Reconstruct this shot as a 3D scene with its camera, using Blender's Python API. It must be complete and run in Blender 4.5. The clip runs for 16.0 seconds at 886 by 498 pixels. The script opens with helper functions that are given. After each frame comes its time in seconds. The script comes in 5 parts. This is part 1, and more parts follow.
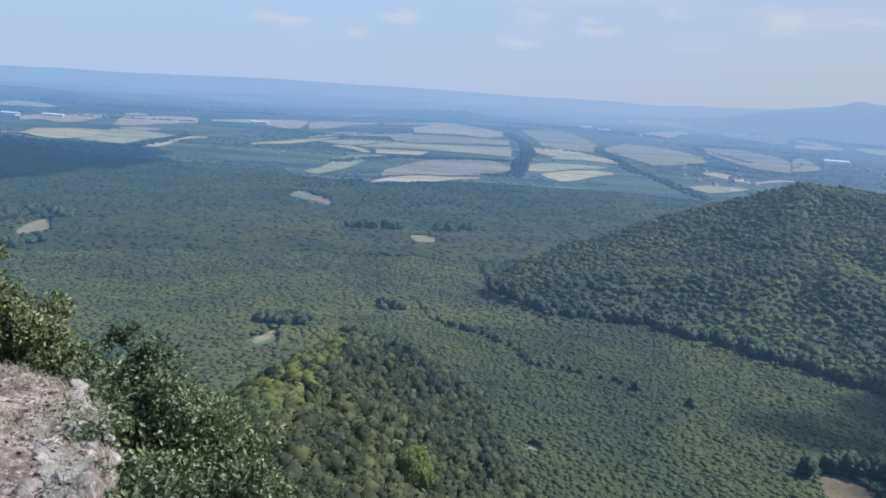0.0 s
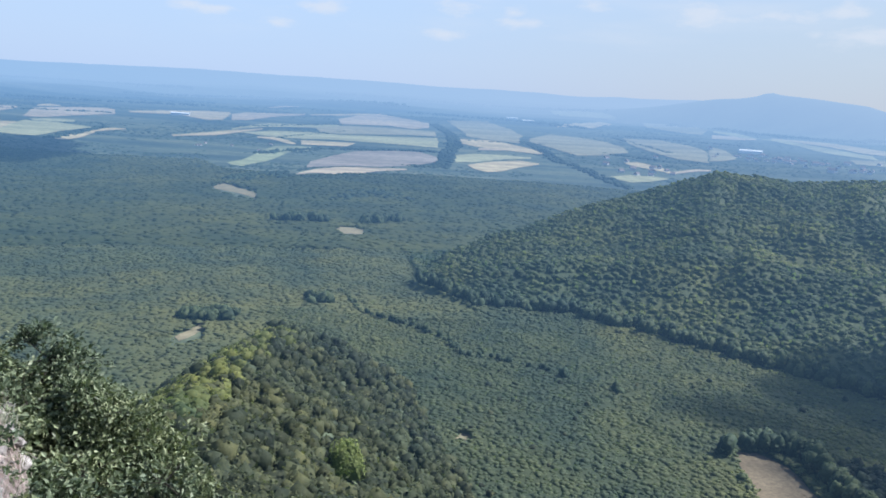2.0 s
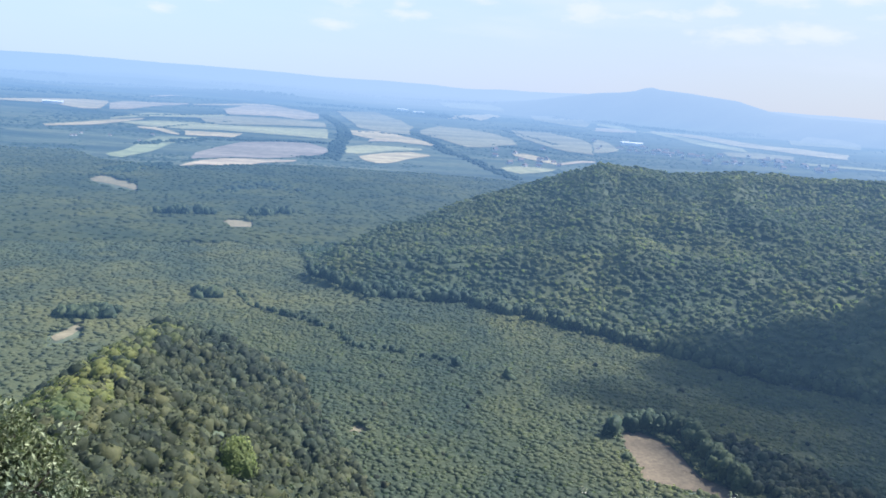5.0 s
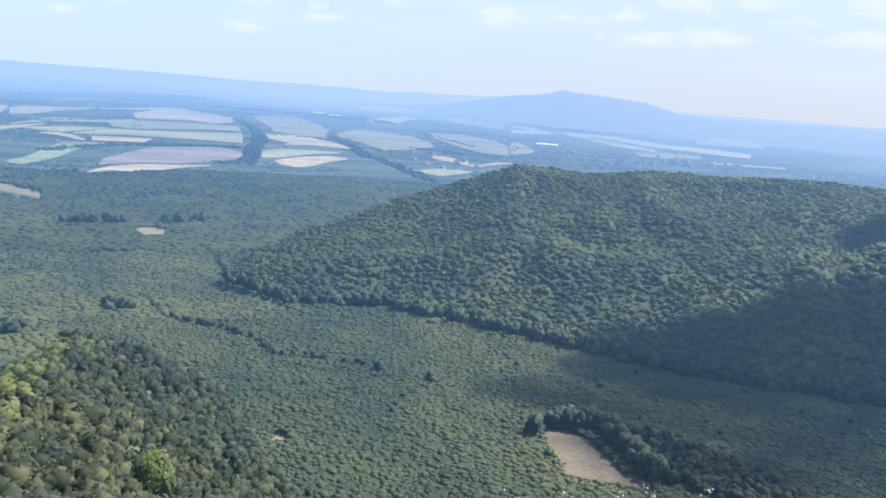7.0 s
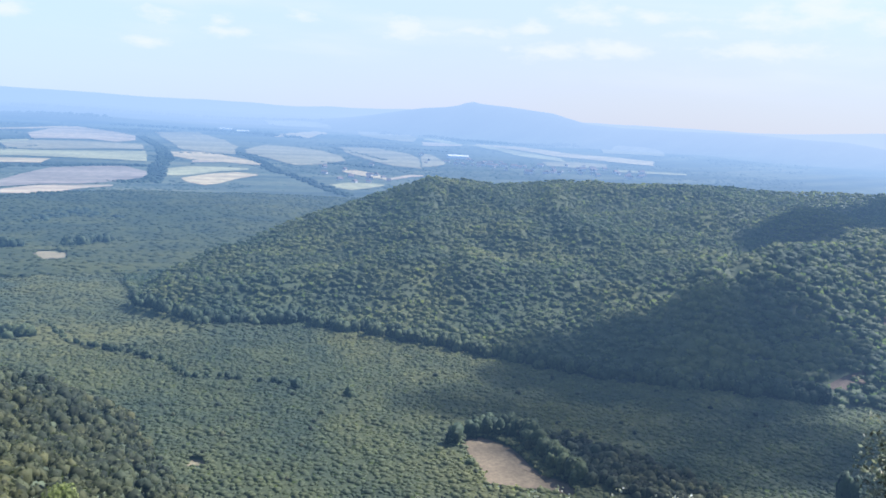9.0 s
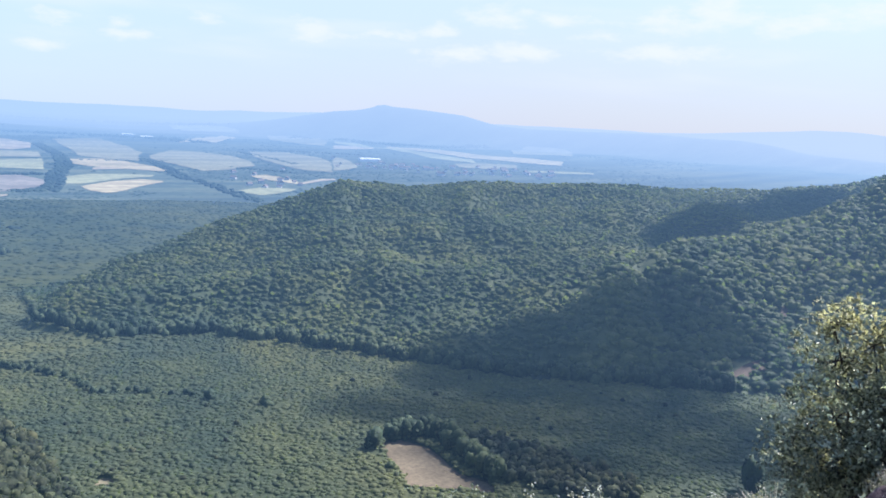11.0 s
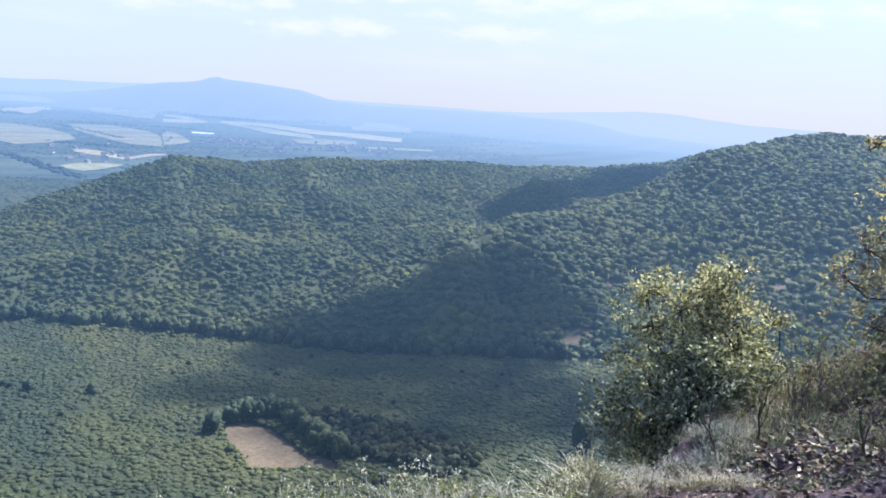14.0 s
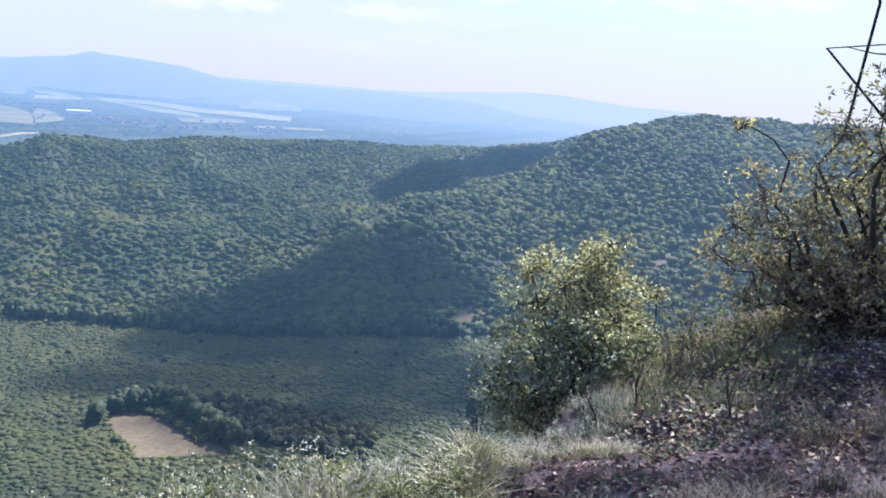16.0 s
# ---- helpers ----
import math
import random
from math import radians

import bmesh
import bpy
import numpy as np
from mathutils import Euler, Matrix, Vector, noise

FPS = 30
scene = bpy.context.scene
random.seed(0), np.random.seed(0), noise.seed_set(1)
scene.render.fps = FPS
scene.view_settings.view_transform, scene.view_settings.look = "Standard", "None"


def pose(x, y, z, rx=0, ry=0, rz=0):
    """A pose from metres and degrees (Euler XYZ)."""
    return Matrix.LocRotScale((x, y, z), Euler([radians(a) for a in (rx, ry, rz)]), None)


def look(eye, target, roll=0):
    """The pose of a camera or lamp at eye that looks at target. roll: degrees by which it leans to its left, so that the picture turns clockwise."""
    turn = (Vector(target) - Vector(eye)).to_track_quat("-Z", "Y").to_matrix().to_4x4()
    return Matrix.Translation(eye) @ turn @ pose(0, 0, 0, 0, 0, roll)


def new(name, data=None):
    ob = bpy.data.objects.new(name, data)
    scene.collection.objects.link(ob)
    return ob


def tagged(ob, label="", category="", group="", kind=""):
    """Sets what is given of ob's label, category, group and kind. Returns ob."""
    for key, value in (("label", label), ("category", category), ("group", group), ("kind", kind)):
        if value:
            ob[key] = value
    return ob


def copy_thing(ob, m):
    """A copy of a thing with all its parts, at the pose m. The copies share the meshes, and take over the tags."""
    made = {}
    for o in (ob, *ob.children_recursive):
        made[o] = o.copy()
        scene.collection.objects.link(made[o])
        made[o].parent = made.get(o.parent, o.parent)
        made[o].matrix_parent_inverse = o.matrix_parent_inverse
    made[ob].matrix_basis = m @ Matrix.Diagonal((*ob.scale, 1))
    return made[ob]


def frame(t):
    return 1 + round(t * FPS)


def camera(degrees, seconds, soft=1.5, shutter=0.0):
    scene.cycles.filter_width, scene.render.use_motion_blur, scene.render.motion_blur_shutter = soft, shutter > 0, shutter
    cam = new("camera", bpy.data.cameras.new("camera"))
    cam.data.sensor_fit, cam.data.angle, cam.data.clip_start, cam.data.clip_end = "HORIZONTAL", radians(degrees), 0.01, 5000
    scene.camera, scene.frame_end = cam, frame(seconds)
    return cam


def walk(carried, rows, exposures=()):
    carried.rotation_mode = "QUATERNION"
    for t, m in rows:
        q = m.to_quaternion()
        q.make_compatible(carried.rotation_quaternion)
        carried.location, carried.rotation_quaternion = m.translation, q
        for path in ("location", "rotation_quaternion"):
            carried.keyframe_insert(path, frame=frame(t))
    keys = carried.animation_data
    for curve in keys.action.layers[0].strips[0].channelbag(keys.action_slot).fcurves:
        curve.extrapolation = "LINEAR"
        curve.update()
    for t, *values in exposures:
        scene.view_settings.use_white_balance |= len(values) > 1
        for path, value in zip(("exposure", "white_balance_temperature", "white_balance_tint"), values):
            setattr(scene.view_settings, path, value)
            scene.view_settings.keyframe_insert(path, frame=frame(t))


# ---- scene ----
# The eye stands at the origin; x to the right of the first view, y ahead, z up.
cam = camera(56.8, 16.0, soft=1.75)
REACH = 0.4  # the camera is held at arm's length and swings round the body
TURNS = [
    (0.0, 79.06, -3.65, 0.70),
    (0.5, 78.98, -3.56, -0.59),
    (1.0, 78.91, -3.62, -1.89),
    (1.5, 78.83, -3.70, -3.09),
    (2.0, 78.78, -3.80, -4.40),
    (2.5, 78.76, -3.93, -5.59),
    (3.0, 78.74, -4.01, -6.91),
    (3.5, 78.73, -4.03, -8.18),
    (4.0, 78.75, -4.23, -9.45),
    (6.5, 79.02, -4.51, -16.12),
    (7.0, 79.37, -4.37, -17.70),
    (7.5, 79.71, -4.17, -19.21),
    (8.0, 80.03, -3.94, -20.80),
    (8.5, 80.36, -3.67, -22.31),
    (9.0, 80.68, -3.51, -23.91),
    (11.5, 81.25, -3.06, -31.48),
    (12.0, 81.24, -3.29, -32.97),
    (12.5, 80.96, -3.45, -34.96),
    (13.0, 80.70, -3.69, -37.08),
    (13.5, 80.47, -3.85, -39.09),
    (14.0, 80.25, -4.05, -41.16),
    (14.5, 80.06, -4.18, -43.13),
    (15.0, 79.87, -4.43, -45.18),
    (15.5, 79.72, -4.56, -47.06),
    (16.0, 79.41, -4.62, -48.66),
]
walk(cam, [(t, pose(REACH * math.sin(radians(-rz)), REACH * (math.cos(radians(rz)) - 1), 0, rx, ry, rz))
           for t, rx, ry, rz in TURNS],
     exposures=[(0.0, 0.8, 5980, 10), (2.0, 1.06, 5980, 10), (4.0, 1.3, 5980, 12), (9.0, 1.38, 5990, 15), (12.5, 1.4, 6000, 16), (16.0, 1.5, 6000, 17)])

# ---- light ----
SUN_AZ, SUN_EL = 82.0, 50.0
world = bpy.data.worlds.new("sky")
scene.world = world
world.use_nodes = True


# small fair-weather clouds: bearing, height over the horizon, half width and half height in degrees
PUFFS = [(-12.9, 4.1, 1.1, 0.4), (-10.5, 4.0, 1.6, 0.3), (-3.9, 4.7, 1.5, 0.45), (-7.0, 3.4, 1.2, 0.3), (5.6, 5.2, 1.0, 0.45), (8.8, 5.2, 0.5, 0.4), (9.4, 4.5, 1.2, 0.3), (4.4, 3.5, 0.9, 0.3),
         (13.9, 5.9, 1.1, 0.5), (20.8, 5.6, 1.3, 0.65), (23.5, 5.4, 1.6, 0.35), (26.2, 5.7, 1.4, 0.45), (29.4, 6.1, 1.0, 0.5), (32.7, 6.9, 1.6, 0.6), (34, 7.1, 1.3, 0.8), (37.7, 7.1, 1.7, 0.5),
         (45, 7.1, 2.4, 0.9), (48.2, 7.7, 3.0, 1.2), (51.2, 7.1, 1.6, 0.8), (55, 7.7, 2.2, 0.8), (58.5, 7.8, 2.2, 0.9), (63.6, 7.4, 2.6, 0.7), (69.6, 7.5, 3.0, 0.8), (30.7, 4.6, 1.8, 0.6), (35.4, 4.9, 2.0, 0.6),
         (44.6, 5.2, 2.6, 0.6), (40, 6.2, 2.0, 0.4), (-22, 6.5, 2.6, 0.5), (3, 8.5, 4, 0.7)]


def build_sky():
    nt = world.node_tree
    nt.nodes.clear()
    lk = nt.links.new

    def math_node(op, a, b=None, c=None):
        n = nt.nodes.new("ShaderNodeMath")
        n.operation = op
        for sock, v in zip(n.inputs, (a, b, c)):
            if v is None:
                continue
            if isinstance(v, (int, float)):
                sock.default_value = v
            else:
                lk(v, sock)
        return n.outputs[0]

    def ramp_node(v, a, b, lo=0.0, hi=1.0, kind="SMOOTHSTEP"):
        n = nt.nodes.new("ShaderNodeMapRange")
        n.interpolation_type = kind
        for name, val in (("From Min", a), ("From Max", b), ("To Min", lo), ("To Max", hi)):
            n.inputs[name].default_value = val
        lk(v, n.inputs["Value"])
        return n.outputs[0]

    def mix_node(fac, a, b):
        n = nt.nodes.new("ShaderNodeMixRGB")
        for sock, v in zip(n.inputs, (fac, a, b)):
            if isinstance(v, tuple):
                sock.default_value = (*v, 1)
            elif isinstance(v, (int, float)):
                sock.default_value = v
            else:
                lk(v, sock)
        return n.outputs[0]

    out = nt.nodes.new("ShaderNodeOutputWorld")
    bg = nt.nodes.new("ShaderNodeBackground")
    sky = nt.nodes.new("ShaderNodeTexSky")
    sky.sky_type = "NISHITA"
    sky.sun_disc = False
    sky.sun_elevation, sky.sun_rotation = radians(SUN_EL), radians(SUN_AZ)
    sky.altitude, sky.air_density, sky.dust_density, sky.ozone_density = 400, 1.0, 0.4, 2.0
    co = nt.nodes.new("ShaderNodeTexCoord").outputs["Generated"]
    sep = nt.nodes.new("ShaderNodeSeparateXYZ")
    lk(co, sep.inputs[0])
    x, y, z = sep.outputs
    bearing = math_node("MULTIPLY", math_node("ARCTAN2", x, y), 57.2958)
    height = math_node("MULTIPLY", math_node("ARCSINE", z), 57.2958)
    # the hazy lower sky whitens towards the sun's side
    sunward = ramp_node(bearing, -12.0, 44.0)
    low = mix_node(sunward, SKY_LOW, SKY_LOW_SUN)
    base = mix_node(ramp_node(height, -1.0, 26.0, 0.93, 0.25), sky.outputs[0], low)
    # fine broken edges for the clouds, and thin veils between them
    mp = nt.nodes.new("ShaderNodeMapping")
    mp.inputs["Scale"].default_value = (22, 22, 60)
    lk(co, mp.inputs["Vector"])
    n1 = nt.nodes.new("ShaderNodeTexNoise")
    n1.inputs["Detail"].default_value, n1.inputs["Scale"].default_value, n1.inputs["Roughness"].default_value = 5, 1.0, 0.6
    lk(mp.outputs[0], n1.inputs["Vector"])
    ragged = math_node("MULTIPLY_ADD", n1.outputs["Fac"], 4.2, -2.1)
    total = None
    for b0, h0, w, h in PUFFS:
        u = math_node("DIVIDE", math_node("SUBTRACT", bearing, b0), w * 1.2)
        v = math_node("DIVIDE", math_node("SUBTRACT", height, h0), h)
        d = math_node("ADD", math_node("MULTIPLY", u, u), math_node("MULTIPLY", v, v))
        f = ramp_node(math_node("ADD", math_node("SQRT", d), ragged), -0.2, 1.5, 0.66, 0.0)
        total = f if total is None else math_node("MAXIMUM", total, f)
    mp2 = nt.nodes.new("ShaderNodeMapping")
    mp2.inputs["Scale"].default_value = (5, 5, 30)
    lk(co, mp2.inputs["Vector"])
    n2 = nt.nodes.new("ShaderNodeTexNoise")
    n2.inputs["Detail"].default_value, n2.inputs["Scale"].default_value = 4, 1.0
    lk(mp2.outputs[0], n2.inputs["Vector"])
    veil = math_node("MULTIPLY", ramp_node(n2.outputs["Fac"], 0.45, 0.8, 0.0, 0.35), ramp_node(height, 1.0, 5.0))
    base = mix_node(math_node("MAXIMUM", total, veil), base, CLOUD_WHITE)
    lk(base, bg.inputs["Color"])
    bg.inputs["Strength"].default_value = 0.1
    lk(bg.outputs[0], out.inputs["Surface"])


SKY_LOW, SKY_LOW_SUN, CLOUD_WHITE = (2.4, 3.04, 4.12), (2.42, 2.64, 3.0), (3.7, 3.8, 4.0)
build_sky()
sun = new("sun", bpy.data.lights.new("sun", "SUN"))
sun.data.energy, sun.data.angle, sun.data.color = 4.8, radians(0.9), (1.0, 0.95, 0.86)
SUN_WAY = Vector((math.sin(radians(SUN_AZ)) * math.cos(radians(SUN_EL)),
                  math.cos(radians(SUN_AZ)) * math.cos(radians(SUN_EL)), math.sin(radians(SUN_EL))))
sun.matrix_world = look(SUN_WAY * 300, (0, 0, 0))


# ---- materials ----
def mat(name):
    m = bpy.data.materials.new(name)
    m.use_nodes = True
    nt = m.node_tree
    nt.nodes.clear()
    return m, nt, nt.nodes.new("ShaderNodeOutputMaterial")


def node(nt, kind, **sets):
    n = nt.nodes.new("ShaderNode" + kind)
    for k, v in sets.items():
        n.inputs[k.replace("_", " ")].default_value = v
    return n


def ramp(nt, fac, *stops):
    n = nt.nodes.new("ShaderNodeValToRGB")
    els = n.color_ramp.elements
    while len(els) < len(stops):
        els.new(0.5)
    for e, (p, c) in zip(els, stops):
        e.position, e.color = p, (*c, 1)
    nt.links.new(fac, n.inputs[0])
    return n.outputs[0]


def noise_fac(nt, scale, detail=4.0, rough=0.6, vec=None):
    n = node(nt, "TexNoise", Scale=scale, Detail=detail, Roughness=rough)
    if vec is None:
        vec = nt.nodes.new("ShaderNodeNewGeometry").outputs["Position"]
    nt.links.new(vec, n.inputs["Vector"])
    return n.outputs["Fac"]


def mixc(nt, fac, a, b, blend="MIX"):
    n = nt.nodes.new("ShaderNodeMixRGB")
    n.blend_type = blend
    for sock, v in ((n.inputs[0], fac), (n.inputs[1], a), (n.inputs[2], b)):
        if isinstance(v, (int, float)):
            sock.default_value = v
        elif isinstance(v, tuple):
            sock.default_value = (*v, 1)
        else:
            nt.links.new(v, sock)
    return n.outputs[0]


# haze painted into far surfaces as emission: nearer, farther and at the horizon
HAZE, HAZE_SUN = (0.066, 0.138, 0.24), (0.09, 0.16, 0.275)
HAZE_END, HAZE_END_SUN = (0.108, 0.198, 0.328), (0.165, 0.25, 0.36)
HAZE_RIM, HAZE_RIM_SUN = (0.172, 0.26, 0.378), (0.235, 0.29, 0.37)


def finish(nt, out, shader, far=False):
    """Joins a shader to the output. far: haze is painted in as emission that grows with distance, brighter on the sun's
    side.
    """
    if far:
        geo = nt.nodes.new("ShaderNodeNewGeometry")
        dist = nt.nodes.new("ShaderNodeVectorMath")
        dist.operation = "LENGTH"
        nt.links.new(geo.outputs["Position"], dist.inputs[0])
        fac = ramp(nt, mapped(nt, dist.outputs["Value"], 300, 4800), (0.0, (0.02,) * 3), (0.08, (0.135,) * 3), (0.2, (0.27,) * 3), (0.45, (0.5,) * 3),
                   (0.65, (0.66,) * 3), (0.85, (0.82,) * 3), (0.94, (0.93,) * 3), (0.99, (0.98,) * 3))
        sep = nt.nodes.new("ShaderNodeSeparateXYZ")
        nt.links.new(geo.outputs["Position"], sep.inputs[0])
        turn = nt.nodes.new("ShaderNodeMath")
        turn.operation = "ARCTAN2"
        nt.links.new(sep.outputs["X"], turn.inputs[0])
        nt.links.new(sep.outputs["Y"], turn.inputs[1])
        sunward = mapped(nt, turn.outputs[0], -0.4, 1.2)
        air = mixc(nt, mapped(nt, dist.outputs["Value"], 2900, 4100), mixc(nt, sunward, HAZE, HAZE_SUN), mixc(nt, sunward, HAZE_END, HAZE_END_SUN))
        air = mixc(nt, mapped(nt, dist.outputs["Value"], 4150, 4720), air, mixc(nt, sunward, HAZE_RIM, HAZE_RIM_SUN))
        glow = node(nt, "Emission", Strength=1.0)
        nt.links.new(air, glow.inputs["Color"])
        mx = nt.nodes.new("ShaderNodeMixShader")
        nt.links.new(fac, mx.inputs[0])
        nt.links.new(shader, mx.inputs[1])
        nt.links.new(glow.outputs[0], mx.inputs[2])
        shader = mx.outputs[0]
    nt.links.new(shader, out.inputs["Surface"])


def mapped(nt, value, a, b):
    n = nt.nodes.new("ShaderNodeMapRange")
    n.inputs["From Min"].default_value, n.inputs["From Max"].default_value = a, b
    nt.links.new(value, n.inputs["Value"])
    return n.outputs[0]


def leaf_material(name, dark, mid, light, far=False, through_leaf=0.3, patch=0.02, gloss=0.65, grain=0.0, shine=(1.2, 1.35, 0.75), sheen=0.15):
    """Foliage: each leaf clump takes its own shade, and whole stands of trees differ a little. grain: clumps of leaves
    to the metre on big crowns, with the dark of the gaps between them put into the colour.
    """
    m, nt, out = mat(name)
    geo = nt.nodes.new("ShaderNodeNewGeometry")
    base = ramp(nt, geo.outputs["Random Per Island"], (0.0, dark), (0.5, mid), (1.0, light))
    stand = ramp(nt, noise_fac(nt, patch, 3), (0.36, (0.76, 0.83, 0.87)), (0.64, (1.24, 1.16, 0.93)))
    base = mixc(nt, 1.0, base, stand, "MULTIPLY")
    base = mixc(nt, 1.0, base, ramp(nt, noise_fac(nt, patch * 0.27, 2), (0.4, (0.84, 0.91, 0.97)), (0.6, (1.16, 1.1, 0.98))), "MULTIPLY")
    b = node(nt, "BsdfPrincipled", Roughness=gloss)
    b.inputs["Specular IOR Level"].default_value = sheen
    t = nt.nodes.new("ShaderNodeBsdfTranslucent")
    if grain:
        clumps = noise_fac(nt, grain, 3, 0.7)
        base = mixc(nt, 1.0, base, ramp(nt, clumps, (0.36, (0.86, 0.89, 0.91)), (0.5, (1.0, 1.0, 1.0)), (0.64, (1.15, 1.12, 1.05))), "MULTIPLY")
        bp = node(nt, "Bump", Strength=0.35 if far else 1.0, Distance=0.5 / grain)
        nt.links.new(noise_fac(nt, grain * 1.3, 2, 0.6), bp.inputs["Height"])
        nt.links.new(bp.outputs[0], b.inputs["Normal"])
        nt.links.new(bp.outputs[0], t.inputs["Normal"])
    nt.links.new(base, b.inputs["Base Color"])
    nt.links.new(mixc(nt, 1.0, base, shine, "MULTIPLY"), t.inputs["Color"])
    mx = node(nt, "MixShader", Fac=through_leaf)
    nt.links.new(b.outputs[0], mx.inputs[1])
    nt.links.new(t.outputs[0], mx.inputs[2])
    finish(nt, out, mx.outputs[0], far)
    return m


def earth_material(name, stops, scale, bump=0.3, far=False, fine=None, rough=0.95, streak=False):
    """Ground with stains and grain. streak: strips of tillage that run across the plain."""
    m, nt, out = mat(name)
    vec = None
    if streak:
        mp = nt.nodes.new("ShaderNodeMapping")
        mp.inputs["Scale"].default_value, mp.inputs["Rotation"].default_value = (0.45, 2.6, 1), (0, 0, 0.12)
        nt.links.new(nt.nodes.new("ShaderNodeNewGeometry").outputs["Position"], mp.inputs["Vector"])
        vec = mp.outputs[0]
    base = ramp(nt, noise_fac(nt, scale, 6, 0.65, vec), *stops)
    small = ramp(nt, noise_fac(nt, fine or scale * 9, 3, 0.7), (0.3, (0.7,) * 3), (0.7, (1.25,) * 3))
    base = mixc(nt, 1.0, base, small, "MULTIPLY")
    b = node(nt, "BsdfPrincipled", Roughness=rough)
    b.inputs["Specular IOR Level"].default_value = 0.2
    nt.links.new(base, b.inputs["Base Color"])
    if bump:
        bp = node(nt, "Bump", Strength=bump, Distance=0.3 / scale * 0.2)
        nt.links.new(noise_fac(nt, scale * 4, 6, 0.7), bp.inputs["Height"])
        nt.links.new(bp.outputs[0], b.inputs["Normal"])
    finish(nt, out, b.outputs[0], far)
    return m


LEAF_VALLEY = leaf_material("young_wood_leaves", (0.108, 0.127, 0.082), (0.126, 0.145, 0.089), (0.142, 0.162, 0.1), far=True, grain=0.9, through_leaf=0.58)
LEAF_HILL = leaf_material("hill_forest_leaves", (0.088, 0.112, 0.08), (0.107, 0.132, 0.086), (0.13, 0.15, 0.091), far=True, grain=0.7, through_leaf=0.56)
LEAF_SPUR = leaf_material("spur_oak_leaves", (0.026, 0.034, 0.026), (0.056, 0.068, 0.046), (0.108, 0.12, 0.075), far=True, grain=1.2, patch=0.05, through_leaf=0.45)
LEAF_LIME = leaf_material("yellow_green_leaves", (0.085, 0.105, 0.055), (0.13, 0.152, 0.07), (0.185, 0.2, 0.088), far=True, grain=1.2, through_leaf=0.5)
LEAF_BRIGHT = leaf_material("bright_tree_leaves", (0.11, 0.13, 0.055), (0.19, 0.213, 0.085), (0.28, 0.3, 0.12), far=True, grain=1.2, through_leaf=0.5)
LEAF_DARK = leaf_material("dark_and_shaded_leaves", (0.032, 0.05, 0.038), (0.05, 0.072, 0.048), (0.075, 0.1, 0.06), far=True, grain=0.7)
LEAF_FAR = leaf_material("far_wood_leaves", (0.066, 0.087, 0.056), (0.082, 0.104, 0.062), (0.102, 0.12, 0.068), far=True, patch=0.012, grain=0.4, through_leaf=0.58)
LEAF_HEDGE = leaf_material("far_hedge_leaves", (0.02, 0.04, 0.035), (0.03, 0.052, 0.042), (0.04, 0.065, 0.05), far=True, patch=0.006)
# floor colour lightened to green so that gaps between crowns don't go dark
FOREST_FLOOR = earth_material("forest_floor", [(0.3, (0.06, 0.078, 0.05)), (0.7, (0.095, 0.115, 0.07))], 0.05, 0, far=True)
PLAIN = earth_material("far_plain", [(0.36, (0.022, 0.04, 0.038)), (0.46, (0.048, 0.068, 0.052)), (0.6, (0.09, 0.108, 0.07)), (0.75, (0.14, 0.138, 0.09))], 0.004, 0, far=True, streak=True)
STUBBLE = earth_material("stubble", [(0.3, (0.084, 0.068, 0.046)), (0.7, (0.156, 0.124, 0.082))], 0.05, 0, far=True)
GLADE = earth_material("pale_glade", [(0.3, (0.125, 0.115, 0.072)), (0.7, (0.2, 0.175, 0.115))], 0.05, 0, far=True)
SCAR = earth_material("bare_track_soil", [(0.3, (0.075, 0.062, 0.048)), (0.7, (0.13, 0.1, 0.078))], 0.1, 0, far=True)


